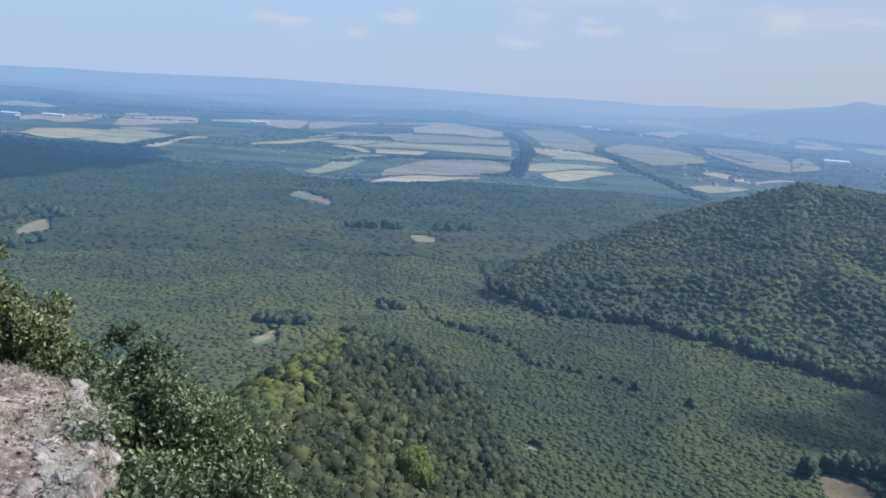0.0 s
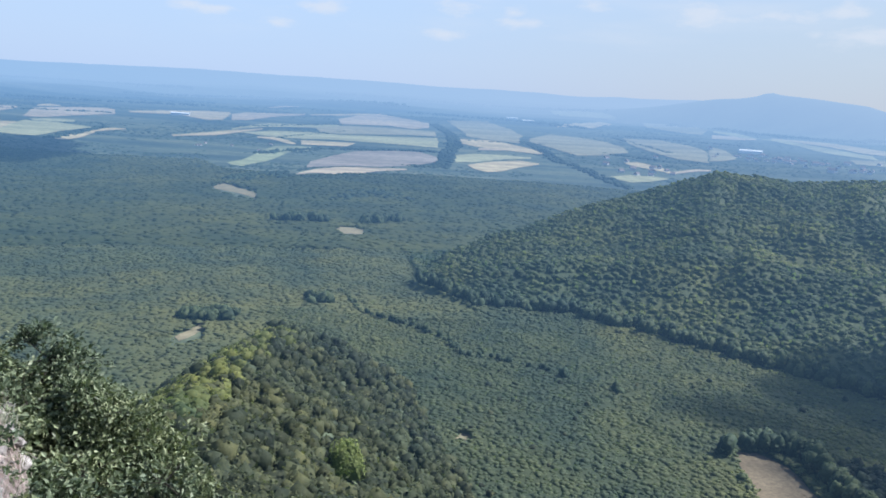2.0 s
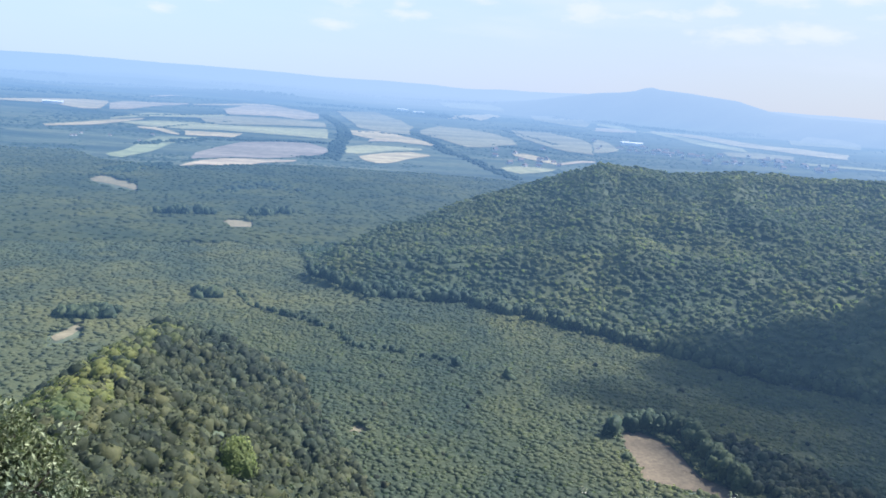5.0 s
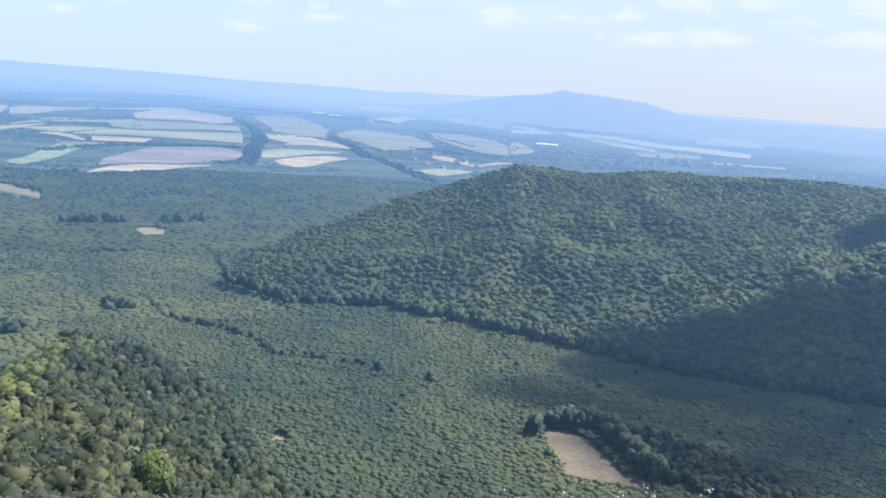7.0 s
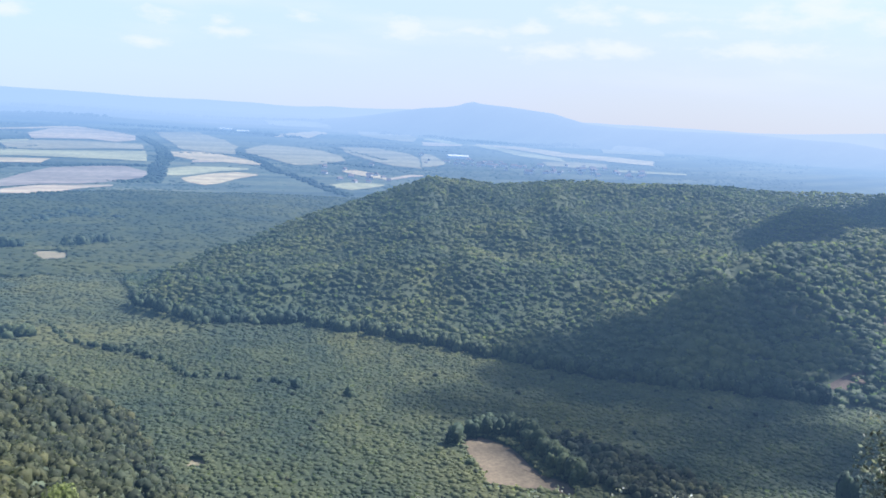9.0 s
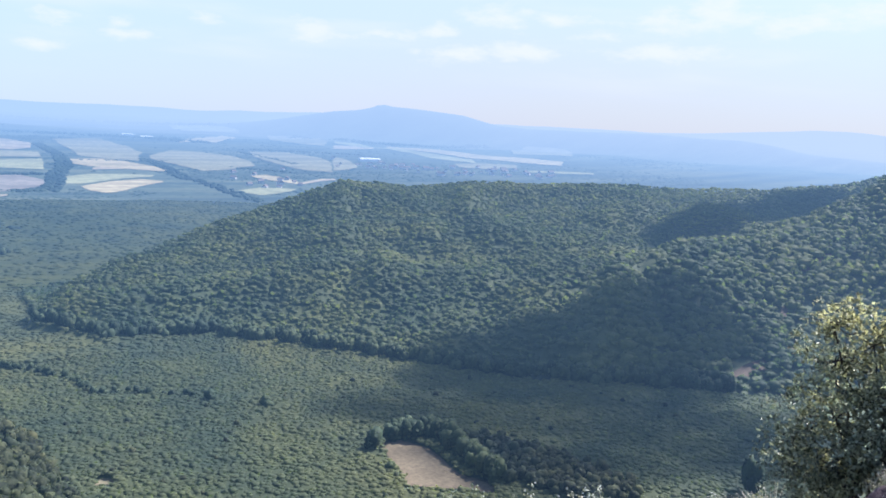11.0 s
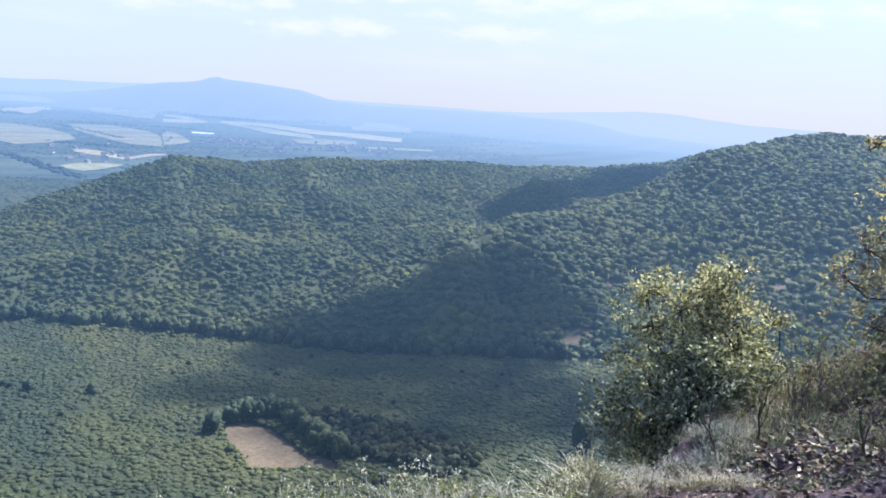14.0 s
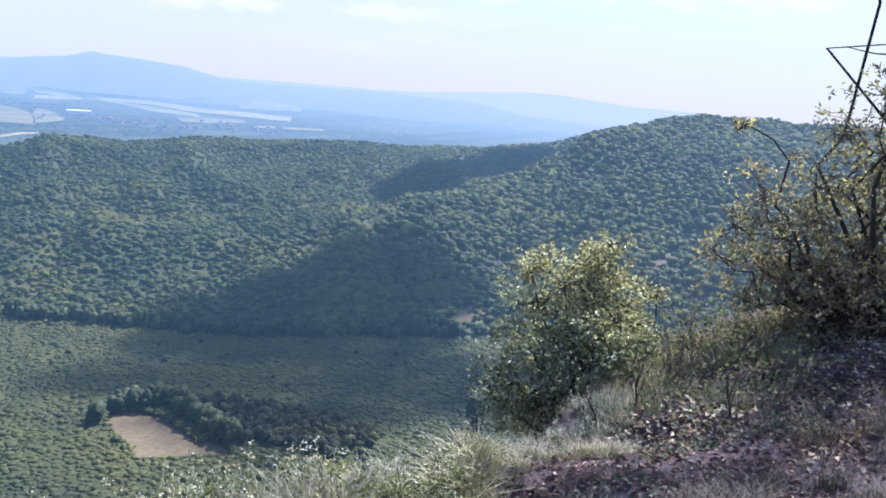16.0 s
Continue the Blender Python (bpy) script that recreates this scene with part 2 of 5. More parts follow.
def ledge_material():
    """Dry stony soil, paler and pinker on the rocky slope; towards the thorny tree darker, with its bluish shade put
    into the colour.
    """
    m, nt, out = mat("dry_ledge_soil")
    geo = nt.nodes.new("ShaderNodeNewGeometry")
    grain = noise_fac(nt, 2.3, 7, 0.68)
    shaded_soil = ramp(nt, grain, (0.34, (0.021, 0.014, 0.019)), (0.5, (0.053, 0.037, 0.047)), (0.7, (0.125, 0.1, 0.122)))
    flecks = ramp(nt, noise_fac(nt, 11, 5, 0.75), (0.4, (0.55, 0.5, 0.47)), (0.52, (1.0, 1.0, 1.0)), (0.62, (1.9, 1.9, 1.9)))
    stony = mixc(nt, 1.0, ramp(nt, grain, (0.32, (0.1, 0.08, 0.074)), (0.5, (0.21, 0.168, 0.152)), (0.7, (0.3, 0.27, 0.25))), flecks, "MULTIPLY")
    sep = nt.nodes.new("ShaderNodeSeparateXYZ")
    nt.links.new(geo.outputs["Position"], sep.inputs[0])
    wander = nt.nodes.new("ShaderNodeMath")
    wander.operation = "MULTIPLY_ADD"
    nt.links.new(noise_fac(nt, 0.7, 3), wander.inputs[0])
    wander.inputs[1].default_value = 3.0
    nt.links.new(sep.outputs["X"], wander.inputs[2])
    base = mixc(nt, mapped(nt, wander.outputs[0], -0.5, 2.6), stony, shaded_soil)
    base = mixc(nt, 1.0, base, ramp(nt, noise_fac(nt, 28, 4, 0.7), (0.3, (0.6,) * 3), (0.7, (1.4,) * 3)), "MULTIPLY")
    b = node(nt, "BsdfPrincipled", Roughness=0.95)
    b.inputs["Specular IOR Level"].default_value = 0.2
    nt.links.new(base, b.inputs["Base Color"])
    bp = node(nt, "Bump", Strength=1.0, Distance=0.05)
    nt.links.new(noise_fac(nt, 9, 6, 0.7), bp.inputs["Height"])
    nt.links.new(bp.outputs[0], b.inputs["Normal"])
    finish(nt, out, b.outputs[0])
    return m


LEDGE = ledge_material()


def cloud_material(name, a, b):
    """Cloud that lets a part of the sunlight through."""
    m, nt, out = mat(name)
    d = node(nt, "BsdfDiffuse", Color=(0.85, 0.85, 0.86, 1))
    t = node(nt, "BsdfTransparent", Color=(1, 1, 1, 1))
    mx = nt.nodes.new("ShaderNodeMixShader")
    nt.links.new(ramp(nt, noise_fac(nt, 0.02, 4), (0.3, (a,) * 3), (0.7, (b,) * 3)), mx.inputs[0])
    nt.links.new(d.outputs[0], mx.inputs[1])
    nt.links.new(t.outputs[0], mx.inputs[2])
    finish(nt, out, mx.outputs[0])
    return m


CLOUD, THIN_CLOUD = cloud_material("dense_cloud", 0.34, 0.5), cloud_material("thin_cloud", 0.7, 0.77)
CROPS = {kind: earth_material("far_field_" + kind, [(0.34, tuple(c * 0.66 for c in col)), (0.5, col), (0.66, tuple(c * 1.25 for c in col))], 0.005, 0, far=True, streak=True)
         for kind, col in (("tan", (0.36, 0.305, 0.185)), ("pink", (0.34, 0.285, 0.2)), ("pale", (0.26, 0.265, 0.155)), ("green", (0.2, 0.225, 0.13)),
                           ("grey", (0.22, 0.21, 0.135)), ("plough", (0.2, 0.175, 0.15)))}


# ---- the lie of the land ----
def smooth(e0, e1, v):
    t = np.clip((v - e0) / (e1 - e0), 0, 1)
    return t * t * (3 - 2 * t)


def lattice(ix, iy, seed):
    h = (ix.astype(np.int64) * 374761393 + iy.astype(np.int64) * 668265263 + seed * 974711) & 0x7FFFFFFF
    h = ((h ^ (h >> 13)) * 1274126177) & 0x7FFFFFFF
    return ((h ^ (h >> 16)) & 0xFFFF) / 65535.0


def waves(x, y, size, seed=0, octaves=3):
    """Smooth noise from -1 to 1 with bumps of about that size in metres."""
    total, amp, norm = 0.0, 1.0, 0.0
    for o in range(octaves):
        u, v = x / size, y / size
        iu, iv = np.floor(u), np.floor(v)
        fu, fv = u - iu, v - iv
        fu, fv = fu * fu * (3 - 2 * fu), fv * fv * (3 - 2 * fv)
        s = seed + 17 * o
        a = lattice(iu, iv, s) * (1 - fu) + lattice(iu + 1, iv, s) * fu
        b = lattice(iu, iv + 1, s) * (1 - fu) + lattice(iu + 1, iv + 1, s) * fu
        total = total + amp * (a * (1 - fv) + b * fv)
        norm += amp
        amp *= 0.5
        size *= 0.5
    return 2 * total / norm - 1


FLOOR = -177.0   # valley floor under the lookout
PLAIN_Z = -234.0  # the plain beyond
# bearing, distance of the foot; bearing, distance and height of the crest, for the two wooded hills
FOOT_A = (-2, 2.7, 3.6, 5.5, 7.7, 11.2, 14.9, 17.4, 21.4, 26.4, 30.8, 34.7, 38.5, 42.8, 50.5, 54.2, 62, 80)
FOOT_R = (920, 905, 724, 690, 656, 652, 655, 637, 618, 598, 580, 566, 562, 568, 586, 597, 610, 640)
RIDGE_A = (0, 3.5, 8.3, 11.3, 14.7, 19, 23.2, 27.6, 32.6, 38, 45.5, 52, 56.5, 59.5, 62, 80)
RIDGE_R = (800, 790, 860, 905, 950, 1020, 1080, 1120, 1130, 1150, 1200, 1250, 1300, 1340, 1360, 1360)
RIDGE_Z = (-186, -185, -157, -144, -128, -110, -87, -93, -79, -80, -79, -76, -63, -40, -28, -24)
BIG_A = (36, 40, 42.8, 45.9, 51.7, 55.5, 58, 60, 62.7, 66.3, 69.2, 80)
BIG_R = (640, 680, 740, 800, 900, 960, 1010, 1050, 1100, 1120, 1140, 1200)
BIG_Z = (-178, -144, -123, -111, -88, -76, -61, -40, -14, -6, -8, -4)
# the blue mountain on the plain: bearing and height of its skyline over the plain
MOUNT_A = (9, 15, 19.6, 22.6, 24.2, 25.0, 25.8, 26.6, 28.4, 31.5, 32.4, 33.8, 36, 43, 50, 51.5, 54, 57, 60, 64)
MOUNT_H = (0, 70, 190, 290, 318, 350, 404, 372, 360, 322, 282, 226, 197, 180, 165, 140, 85, 50, 25, 0)
EDGE_X = (-6.3, -3.12, -2.48, -1.9, -1.39, 0, 3, 6, 8.2, 9.5, 14)
EDGE_Y = (6.07, 5.61, 5.19, 4.24, 2.94, 2.8, 3.2, 3.15, 3.4, 3.1, 2.5)


LEDGE_X, LEDGE_Z = (3.5, 6, 7.0, 7.8, 8.5, 9.2, 11), (-0.22, -0.06, 0.02, 0.14, 0.22, 0.3, 0.5)


def foot_line(a):
    """Distance of the hills' foot at a bearing: a wandering forest edge."""
    return np.interp(a, FOOT_A, FOOT_R) + 2 * np.sin(a * 1.3 + 1.0) + 2.5 * np.sin(a * 3.1)


# the wooded spur under the lookout: distance, bearing and height of its crest
SPUR_R = (60, 130, 200, 300, 380, 450, 490, 540)
SPUR_A = (-30, -20, -15.0, -11.0, -8.2, -5.6, -4.6, -4.0)
SPUR_Z = (-52, -74, -96, -121, -134, -144, -165, -300)


def spur_side(x, y):
    """How far a place lies to the right of the spur's crest line."""
    r, a = np.hypot(x, y), np.degrees(np.arctan2(x, y))
    return r * np.sin(np.radians(a - np.interp(r, SPUR_R, SPUR_A)))


def spur_lift(x, y):
    """Height of the wooded spur: a crest with a steep left and a long right flank, cut by small gullies."""
    side = spur_side(x, y)
    fall = np.where(side < 0, 0.7, 0.56) * (np.sqrt(side * side + 100) - 10)
    return np.interp(np.hypot(x, y), SPUR_R, SPUR_Z) - fall + 4 * waves(x, y, 38, 65, 2) * smooth(5, 30, np.abs(side))


def hill(a, r, foot, ra, rr, rz):
    cr, cz = np.interp(a, ra, rr), np.interp(a, ra, rz)
    t = np.clip((r - foot) / np.maximum(cr - foot, 20), 0, 1)
    up = FLOOR + (cz - FLOOR) * (0.35 * t + 0.65 * np.sin(t * np.pi / 2) ** 1.15)
    # a low shoulder over the foot
    up = up + 7 * np.exp(-((t - 0.3) / 0.09) ** 2) * smooth(6, 14, a) * (1 - smooth(38, 46, a))
    return np.where(r <= cr, up, cz - 0.6 * np.maximum(r - cr, 0))


def land(x, y):
    """Height of the ground at a place of the plan."""
    r, a = np.hypot(x, y), np.degrees(np.arctan2(x, y))
    floor = np.interp(r, (0, 650, 1050, 2300, 9000), (FLOOR, FLOOR - 2, -194, PLAIN_Z, PLAIN_Z))
    fade = smooth(280, 420, r) * (1 - smooth(1500, 2200, r))
    floor = floor + 4 * waves(x, y, 170, 3) * fade
    # a low wooded swell at the far left, and rolling woods before the fields
    floor = floor + 55 * np.exp(-((a + 33) / 9) ** 2 - ((r - 2500) / 500) ** 2)
    floor = floor + 16 * np.exp(-((a - 2) / 13) ** 2 - ((r - 1750) / 280) ** 2)
    # far hills that close the plain
    far = smooth(10500, 21000, r)
    floor = floor + far * (np.interp(a, (-30, 0, 20), (70, 135, 170)) + 110 * (0.5 + 0.5 * waves(a * 40, r * 0.01, 260, 9)))
    floor = floor + smooth(4500, 7500, r) * (55 * waves(x, y * 1.6, 1900, 61, 3) + 45 * smooth(9000, 13000, r) * waves(x, y, 4200, 62, 2))
    rise = smooth(8200, 10500, r) * (1 - smooth(10500, 13500, r))
    floor = floor + rise * np.interp(a, MOUNT_A, MOUNT_H)
    floor = floor + smooth(15000, 20000, r) * (230 * np.exp(-((a - 55) / 6.5) ** 2) + 60 * np.exp(-((a + 5) / 6) ** 2))
    floor = floor + 262 * np.exp(-((a - 79) / 6) ** 2 - ((r - 2100) / 330) ** 2)
    foot = foot_line(a)
    bumps = (5.5 * waves(x, y, 80, 5) + 24.0 * waves(x, y, 210, 6, 2)) * smooth(0, 140, r - foot) * (1 - 0.7 * smooth(-160, 0, r - np.interp(a, RIDGE_A, RIDGE_R)))
    bumps = bumps + 20 * (np.abs(waves(a * 14 + 26 * waves(x, y, 95, 72, 2), r * 0.3, 75, 71, 2)) - 0.25) * smooth(10, 90, r - foot) * (1 - smooth(-110, -10, r - np.interp(a, RIDGE_A, RIDGE_R)))
    h1 = hill(a, r, foot, RIDGE_A, RIDGE_R, RIDGE_Z) + bumps
    h2 = hill(a, r, foot, BIG_A, BIG_R, BIG_Z) + bumps
    z = np.where((a > -2) & (r > foot * 0.98), np.maximum(floor, h1), floor)
    z = np.where((a > 38) & (r > foot * 0.98), np.maximum(z, h2), z)
    z = np.maximum(z, np.where((r < 560) & (y > 20), spur_lift(x, y), -999))
    # the lookout: a sloping ledge, then a steep drop
    edge = np.interp(x, EDGE_X, EDGE_Y)
    d = y - edge + (np.where(x < 0, 0.2, 0.35) * waves(x, y, 1.3, 14) + np.where(x < 0, 0.2, 0.1) * waves(x, y, 0.45, 15, 2)) * smooth(2, 4, r)
    d = np.where(y > -1, np.maximum(d, 0.5 * (x - 9.8)), d)
    top = -1.22 - 0.06 * np.minimum(x, 40) + 0.055 * np.clip(x - 5.5, 0, 6) - np.interp(x, (-1, 0), (0.2, 0.31)) * np.clip(np.minimum(y, edge), -60, 20) + smooth(1.2, 3.5, x) * np.interp(x, LEDGE_X, LEDGE_Z) + np.where(x < 0, 0.07, 0.17) * waves(x, y, 0.8, 11, 4) * smooth(1.5, 3, r) + 0.05 * waves(x, y, 0.3, 13, 2) * smooth(1.5, 3, r) - 0.3 * np.exp(-(r / 1.6) ** 2) + 0.05 * waves(x, y, 3.1, 12)
    steep = top - np.where(d < 25, 1.35 * np.maximum(d, 0), 33.75 + 0.85 * (d - 25)) * smooth(-0.2, 0.5, d)
    near = np.where(d > -0.2, steep, top)
    z = np.where((r < 400) & (near > z), near, z)
    return z


def squeeze(r):
    """The land past 1.4 km is drawn together, so that the horizon lies within 5 km."""
    return np.where(r < 1400, r, 1400 + 3400 * (1 - np.exp(-(np.maximum(r, 1400) - 1400) / 3400)))


def place(x, y, z):
    r = np.maximum(np.hypot(x, y), 1e-6)
    k = squeeze(r) / r
    return x * k, y * k, z * k


def mesh_from(name, verts, faces, material, smooth_faces=True, mat_index=None):
    """A mesh from arrays of corners and of faces that all have the same number of corners."""
    me = bpy.data.meshes.new(name)
    n, k = faces.shape
    me.vertices.add(len(verts))
    me.vertices.foreach_set("co", np.ascontiguousarray(verts, dtype=np.float32).ravel())
    me.loops.add(n * k)
    me.loops.foreach_set("vertex_index", np.ascontiguousarray(faces, dtype=np.int32).ravel())
    me.polygons.add(n)
    me.polygons.foreach_set("loop_start", np.arange(0, n * k, k, dtype=np.int32))
    me.polygons.foreach_set("use_smooth", np.broadcast_to(np.asarray(smooth_faces, dtype=bool), (n,)).copy())
    for m in material if isinstance(material, (list, tuple)) else [material]:
        me.materials.append(m)
    if mat_index is not None:
        me.polygons.foreach_set("material_index", np.ascontiguousarray(mat_index, dtype=np.int32))
    me.update(calc_edges=True)
    return me


def part(name, bm, material, parent=None, label=""):
    """One bmesh as one mesh object under a thing or a part."""
    me = bpy.data.meshes.new(name)
    bm.to_mesh(me)
    bm.free()
    me.materials.append(material)
    ob = new(name, me)
    ob.parent = parent
    return tagged(ob, label)


def build_ground():
    rad = np.concatenate([np.concatenate([np.arange(0.3, 3, 0.3), np.arange(3, 13.5, 0.09), np.arange(13.5, 18, 0.3)]), np.geomspace(18, 300, 40), np.linspace(306, 1400, 110),
                          np.geomspace(1410, 30000, 110)])
    ang = np.concatenate([np.arange(-40, 84, 0.5), np.arange(84, 320, 4.0)])
    A, R = np.meshgrid(np.radians(ang), rad)
    X, Y = R * np.sin(A), R * np.cos(A)
    Z = land(X, Y)
    x, y, z = place(X, Y, Z)
    n, m = len(rad), len(ang)
    v = np.stack([x.ravel(), y.ravel(), z.ravel()], 1)
    v[:m] = v[:m].mean(0)  # the innermost ring closes the sheet under the lookout
    i, j = np.meshgrid(np.arange(n - 1), np.arange(m), indexing="ij")
    k = (j + 1) % m
    f = np.stack([i * m + j, i * m + k, (i + 1) * m + k, (i + 1) * m + j], -1).reshape(-1, 4)
    rr = np.repeat(rad[:-1], m)
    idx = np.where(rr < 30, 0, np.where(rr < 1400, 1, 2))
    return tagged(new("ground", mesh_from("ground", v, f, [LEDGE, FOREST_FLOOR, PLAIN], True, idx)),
                  "hilltop ledge, forested valley and wide farmed plain", "ground", kind="structure")


build_ground()


# ---- the forest ----
def ico(level):
    bm = bmesh.new()
    bmesh.ops.create_icosphere(bm, subdivisions=level, radius=1)
    v = np.array([p.co[:] for p in bm.verts])
    f = np.array([[q.index for q in p.verts] for p in bm.faces])
    bm.free()
    return v, f


def crown_form(rng, level, clumps, size, tall=1.15, open_below=False):
    """A crown about 1 m in radius: an uneven core and many leaf clumps standing off it, with gaps."""
    v, f = ico(level)
    lumps = rng.normal(size=(9, 3)) + (0, 0, 0.4)
    lumps /= np.linalg.norm(lumps, axis=1)[:, None]
    amp = rng.uniform(0.25, 0.6, 9)

    def bulge(d):
        return 0.62 + np.max([a * np.clip(1 - 2.2 * (1 - d @ l), 0, 1) for a, l in zip(amp, lumps)], axis=0)
    core = v * bulge(v)[:, None] * rng.uniform(0.84, 1.14, (len(v), 1)) * (1, 1, tall)
    if open_below:
        f = f[core[f][:, :, 2].mean(1) > -0.22 * tall]
        keep = np.unique(f)
        core, f = core[keep], np.searchsorted(keep, f)
    verts, faces = [core], [f]
    n = len(core)
    if clumps:
        d = rng.normal(size=(clumps, 3))
        d[:, 2] = np.abs(d[:, 2]) * 1.1 - 0.5
        d /= np.linalg.norm(d, axis=1)[:, None]
        c = d * (bulge(d) * rng.uniform(0.9, 1.18, clumps))[:, None] * (1, 1, tall)
        nrm = d + rng.normal(scale=0.4, size=d.shape) + (0, 0, 0.25)
        nrm /= np.linalg.norm(nrm, axis=1)[:, None]
        t = np.cross(nrm, rng.normal(size=d.shape))
        t /= np.linalg.norm(t, axis=1)[:, None]
        b = np.cross(nrm, t)
        s = size * rng.uniform(0.6, 1.35, (clumps, 1))
        tri = np.stack([c - t * s - nrm * s * 0.25, c - b * s * 0.9 - nrm * s * 0.3, c + t * s - nrm * s * 0.2, c + b * s - nrm * s * 0.25], 1)
        verts.append(tri.reshape(-1, 3))
        q = n + 4 * np.arange(clumps)[:, None]
        faces.append(np.concatenate([q + (0, 1, 2), q + (0, 2, 3)]))
    return np.concatenate(verts), np.concatenate(faces)


def wood(name, label, x, y, radius, height, material, level, clumps, size, seed, squash=1.0, category="woods", soft=True):
    """A stretch of uncountable trees as one mesh: each has a crown of its own, set on the ground."""
    rng = np.random.default_rng(seed)
    forms = [crown_form(rng, level, clumps, size, rng.uniform(0.95, 1.3) * squash, squash < 0.95) for _ in range(8)]
    pick = rng.integers(0, 8, len(x))
    z0 = land(x, y)
    av, af, base = [], [], 0
    for k, (fv, ff) in enumerate(forms):
        s = np.where(pick == k)[0]
        if not len(s):
            continue
        turn = rng.uniform(0, 2 * np.pi, len(s))
        ca, sa = np.cos(turn), np.sin(turn)
        rr = radius[s]
        vx = (fv[None, :, 0] * ca[:, None] - fv[None, :, 1] * sa[:, None]) * rr[:, None] + x[s][:, None]
        vy = (fv[None, :, 0] * sa[:, None] + fv[None, :, 1] * ca[:, None]) * rr[:, None] + y[s][:, None]
        vz = fv[None, :, 2] * rr[:, None] + (z0[s] + height[s] - rr)[:, None]
        kk = (squeeze(np.hypot(x[s], y[s])) / np.hypot(x[s], y[s]))[:, None]
        av.append(np.stack([vx * kk, vy * kk, vz * kk], -1).reshape(-1, 3))
        af.append((ff[None] + (base + len(fv) * np.arange(len(s)))[:, None, None]).reshape(-1, 3))
        base += len(fv) * len(s)
    me = mesh_from(name, np.concatenate(av), np.concatenate(af), material, soft)
    return tagged(new(name, me), label, category, kind="stuff")


def scatter(a0, a1, r0, r1, step, seed):
    """Jittered places over a sector round the lookout."""
    rng = np.random.default_rng(seed)
    lim = r1
    X, Y = np.meshgrid(np.arange(-lim, lim, step), np.arange(0, lim, step))
    X = X.ravel() + rng.uniform(-0.8, 0.8, X.size) * step
    Y = Y.ravel() + rng.uniform(-0.8, 0.8, Y.size) * step
    r, a = np.hypot(X, Y), np.degrees(np.arctan2(X, Y))
    k = (r > r0) & (r < r1) & (a > a0) & (a < a1)
    return X[k], Y[k], r[k], a[k], rng


def in_clearings(x, y, tall=0.0):
    """The open patches in the woods, with a margin on the near side where trees of that height would hide them."""
    if tall:
        k = 1 + tall / 185.0
        return in_clearings(x, y) | in_clearings(x * k, y * k) | in_clearings(x * (1 + k) / 2, y * (1 + k) / 2)
    hit = np.zeros(len(x), bool)
    for poly in CLEARINGS:
        px, py = [q[1] * math.sin(radians(q[0])) for q in poly], [q[1] * math.cos(radians(q[0])) for q in poly]
        inside = np.zeros(len(x), bool)
        j = len(poly) - 1
        for i in range(len(poly)):
            cond = (py[i] > y) != (py[j] > y)
            inside ^= cond & (x < (px[j] - px[i]) * (y - py[i]) / (py[j] - py[i] + 1e-9) + px[i])
            j = i
        hit |= inside
    return hit


def spot(bearing, dip, lift=0.0):
    """The place of the plan that the camera sees from the lookout at a bearing and an angle of height, in degrees."""
    r = np.concatenate([np.linspace(120, 1500, 900), np.geomspace(1502, 28000, 1500)])
    x, y = r * math.sin(radians(bearing)), r * math.cos(radians(bearing))
    under = land(x, y) + lift >= r * math.tan(radians(dip))
    k = int(np.argmax(under)) if under.any() else len(r) - 1
    return float(r[k])


# open patches, corners by bearing and dip to fit the camera's view: name, material, label, corners
PATCHES = [
    ("stubble_field", STUBBLE, "pale brown stubble field closed in by woods", [(26.9, -22.4), (28.4, -22.2), (30.4, -22.6), (31.4, -23.4), (32.6, -24.2), (34.9, -24.5), (35.4, -25.2), (32.7, -25.0), (29.1, -25.0), (28.4, -24.2), (27.4, -23.3)]),
    ("glade", GLADE, "dry pale glade among the trees", [(-13.3, -17.7), (-12.4, -17.3), (-11.6, -16.9), (-11.3, -17.1), (-12.0, -17.6), (-13.0, -18.0)]),
    ("meadow", GLADE, "small dry meadow among the trees", [(-2.5, -10.1), (-1.6, -10.1), (-0.5, -10.2), (-0.7, -10.5), (-1.9, -10.55)]),
    ("glade", GLADE, "brown clearing behind dark trees", [(-28.2, -10.3), (-27.0, -9.75), (-26.1, -9.5), (-26.0, -10.05), (-27.0, -10.4), (-28.0, -10.5)]),
    ("meadow", GLADE, "pale mown strip among the far woods", [(-10.9, -7.65), (-10.2, -7.4), (-9.1, -7.7), (-8.0, -8.0), (-8.1, -8.3), (-9.6, -7.95), (-10.6, -7.8)]),
    ("track_scar", SCAR, "bare eroded track on the wooded slope", [(54.4, -8.2), (55.2, -7.5), (56.6, -6.4), (56.9, -6.7), (55.6, -7.8), (54.8, -8.3)]),
    ("track_scar", SCAR, "bare eroded track on the wooded slope", [(53.7, -12.1), (54.0, -12.0), (53.9, -10.6), (53.5, -10.8)]),
    ("track_scar", SCAR, "bare soil at the foot of the slope", [(50.9, -15.5), (52.4, -14.3), (53.3, -13.3), (55.3, -12.7), (53.5, -13.7), (53.0, -14.8), (52.0, -15.6)]),
    ("track_scar", SCAR, "bare eroded track on the wooded slope", [(62.6, -10.9), (63.2, -10.0), (65.8, -9.2), (65.2, -10.4)]),
    ("track_scar", SCAR, "bare eroded track on the wooded slope", [(65.0, -12.3), (66.2, -11.2), (68.6, -11.4), (68.4, -12.2)]),
    ("glade", GLADE, "small gap with bare ground in the woods", [(7.0, -24.2), (7.5, -23.8), (8.6, -24.0), (8.0, -24.25)]),
]
CLEARINGS = [[(b, spot(b, d)) for b, d in corners] for _, _, _, corners in PATCHES]


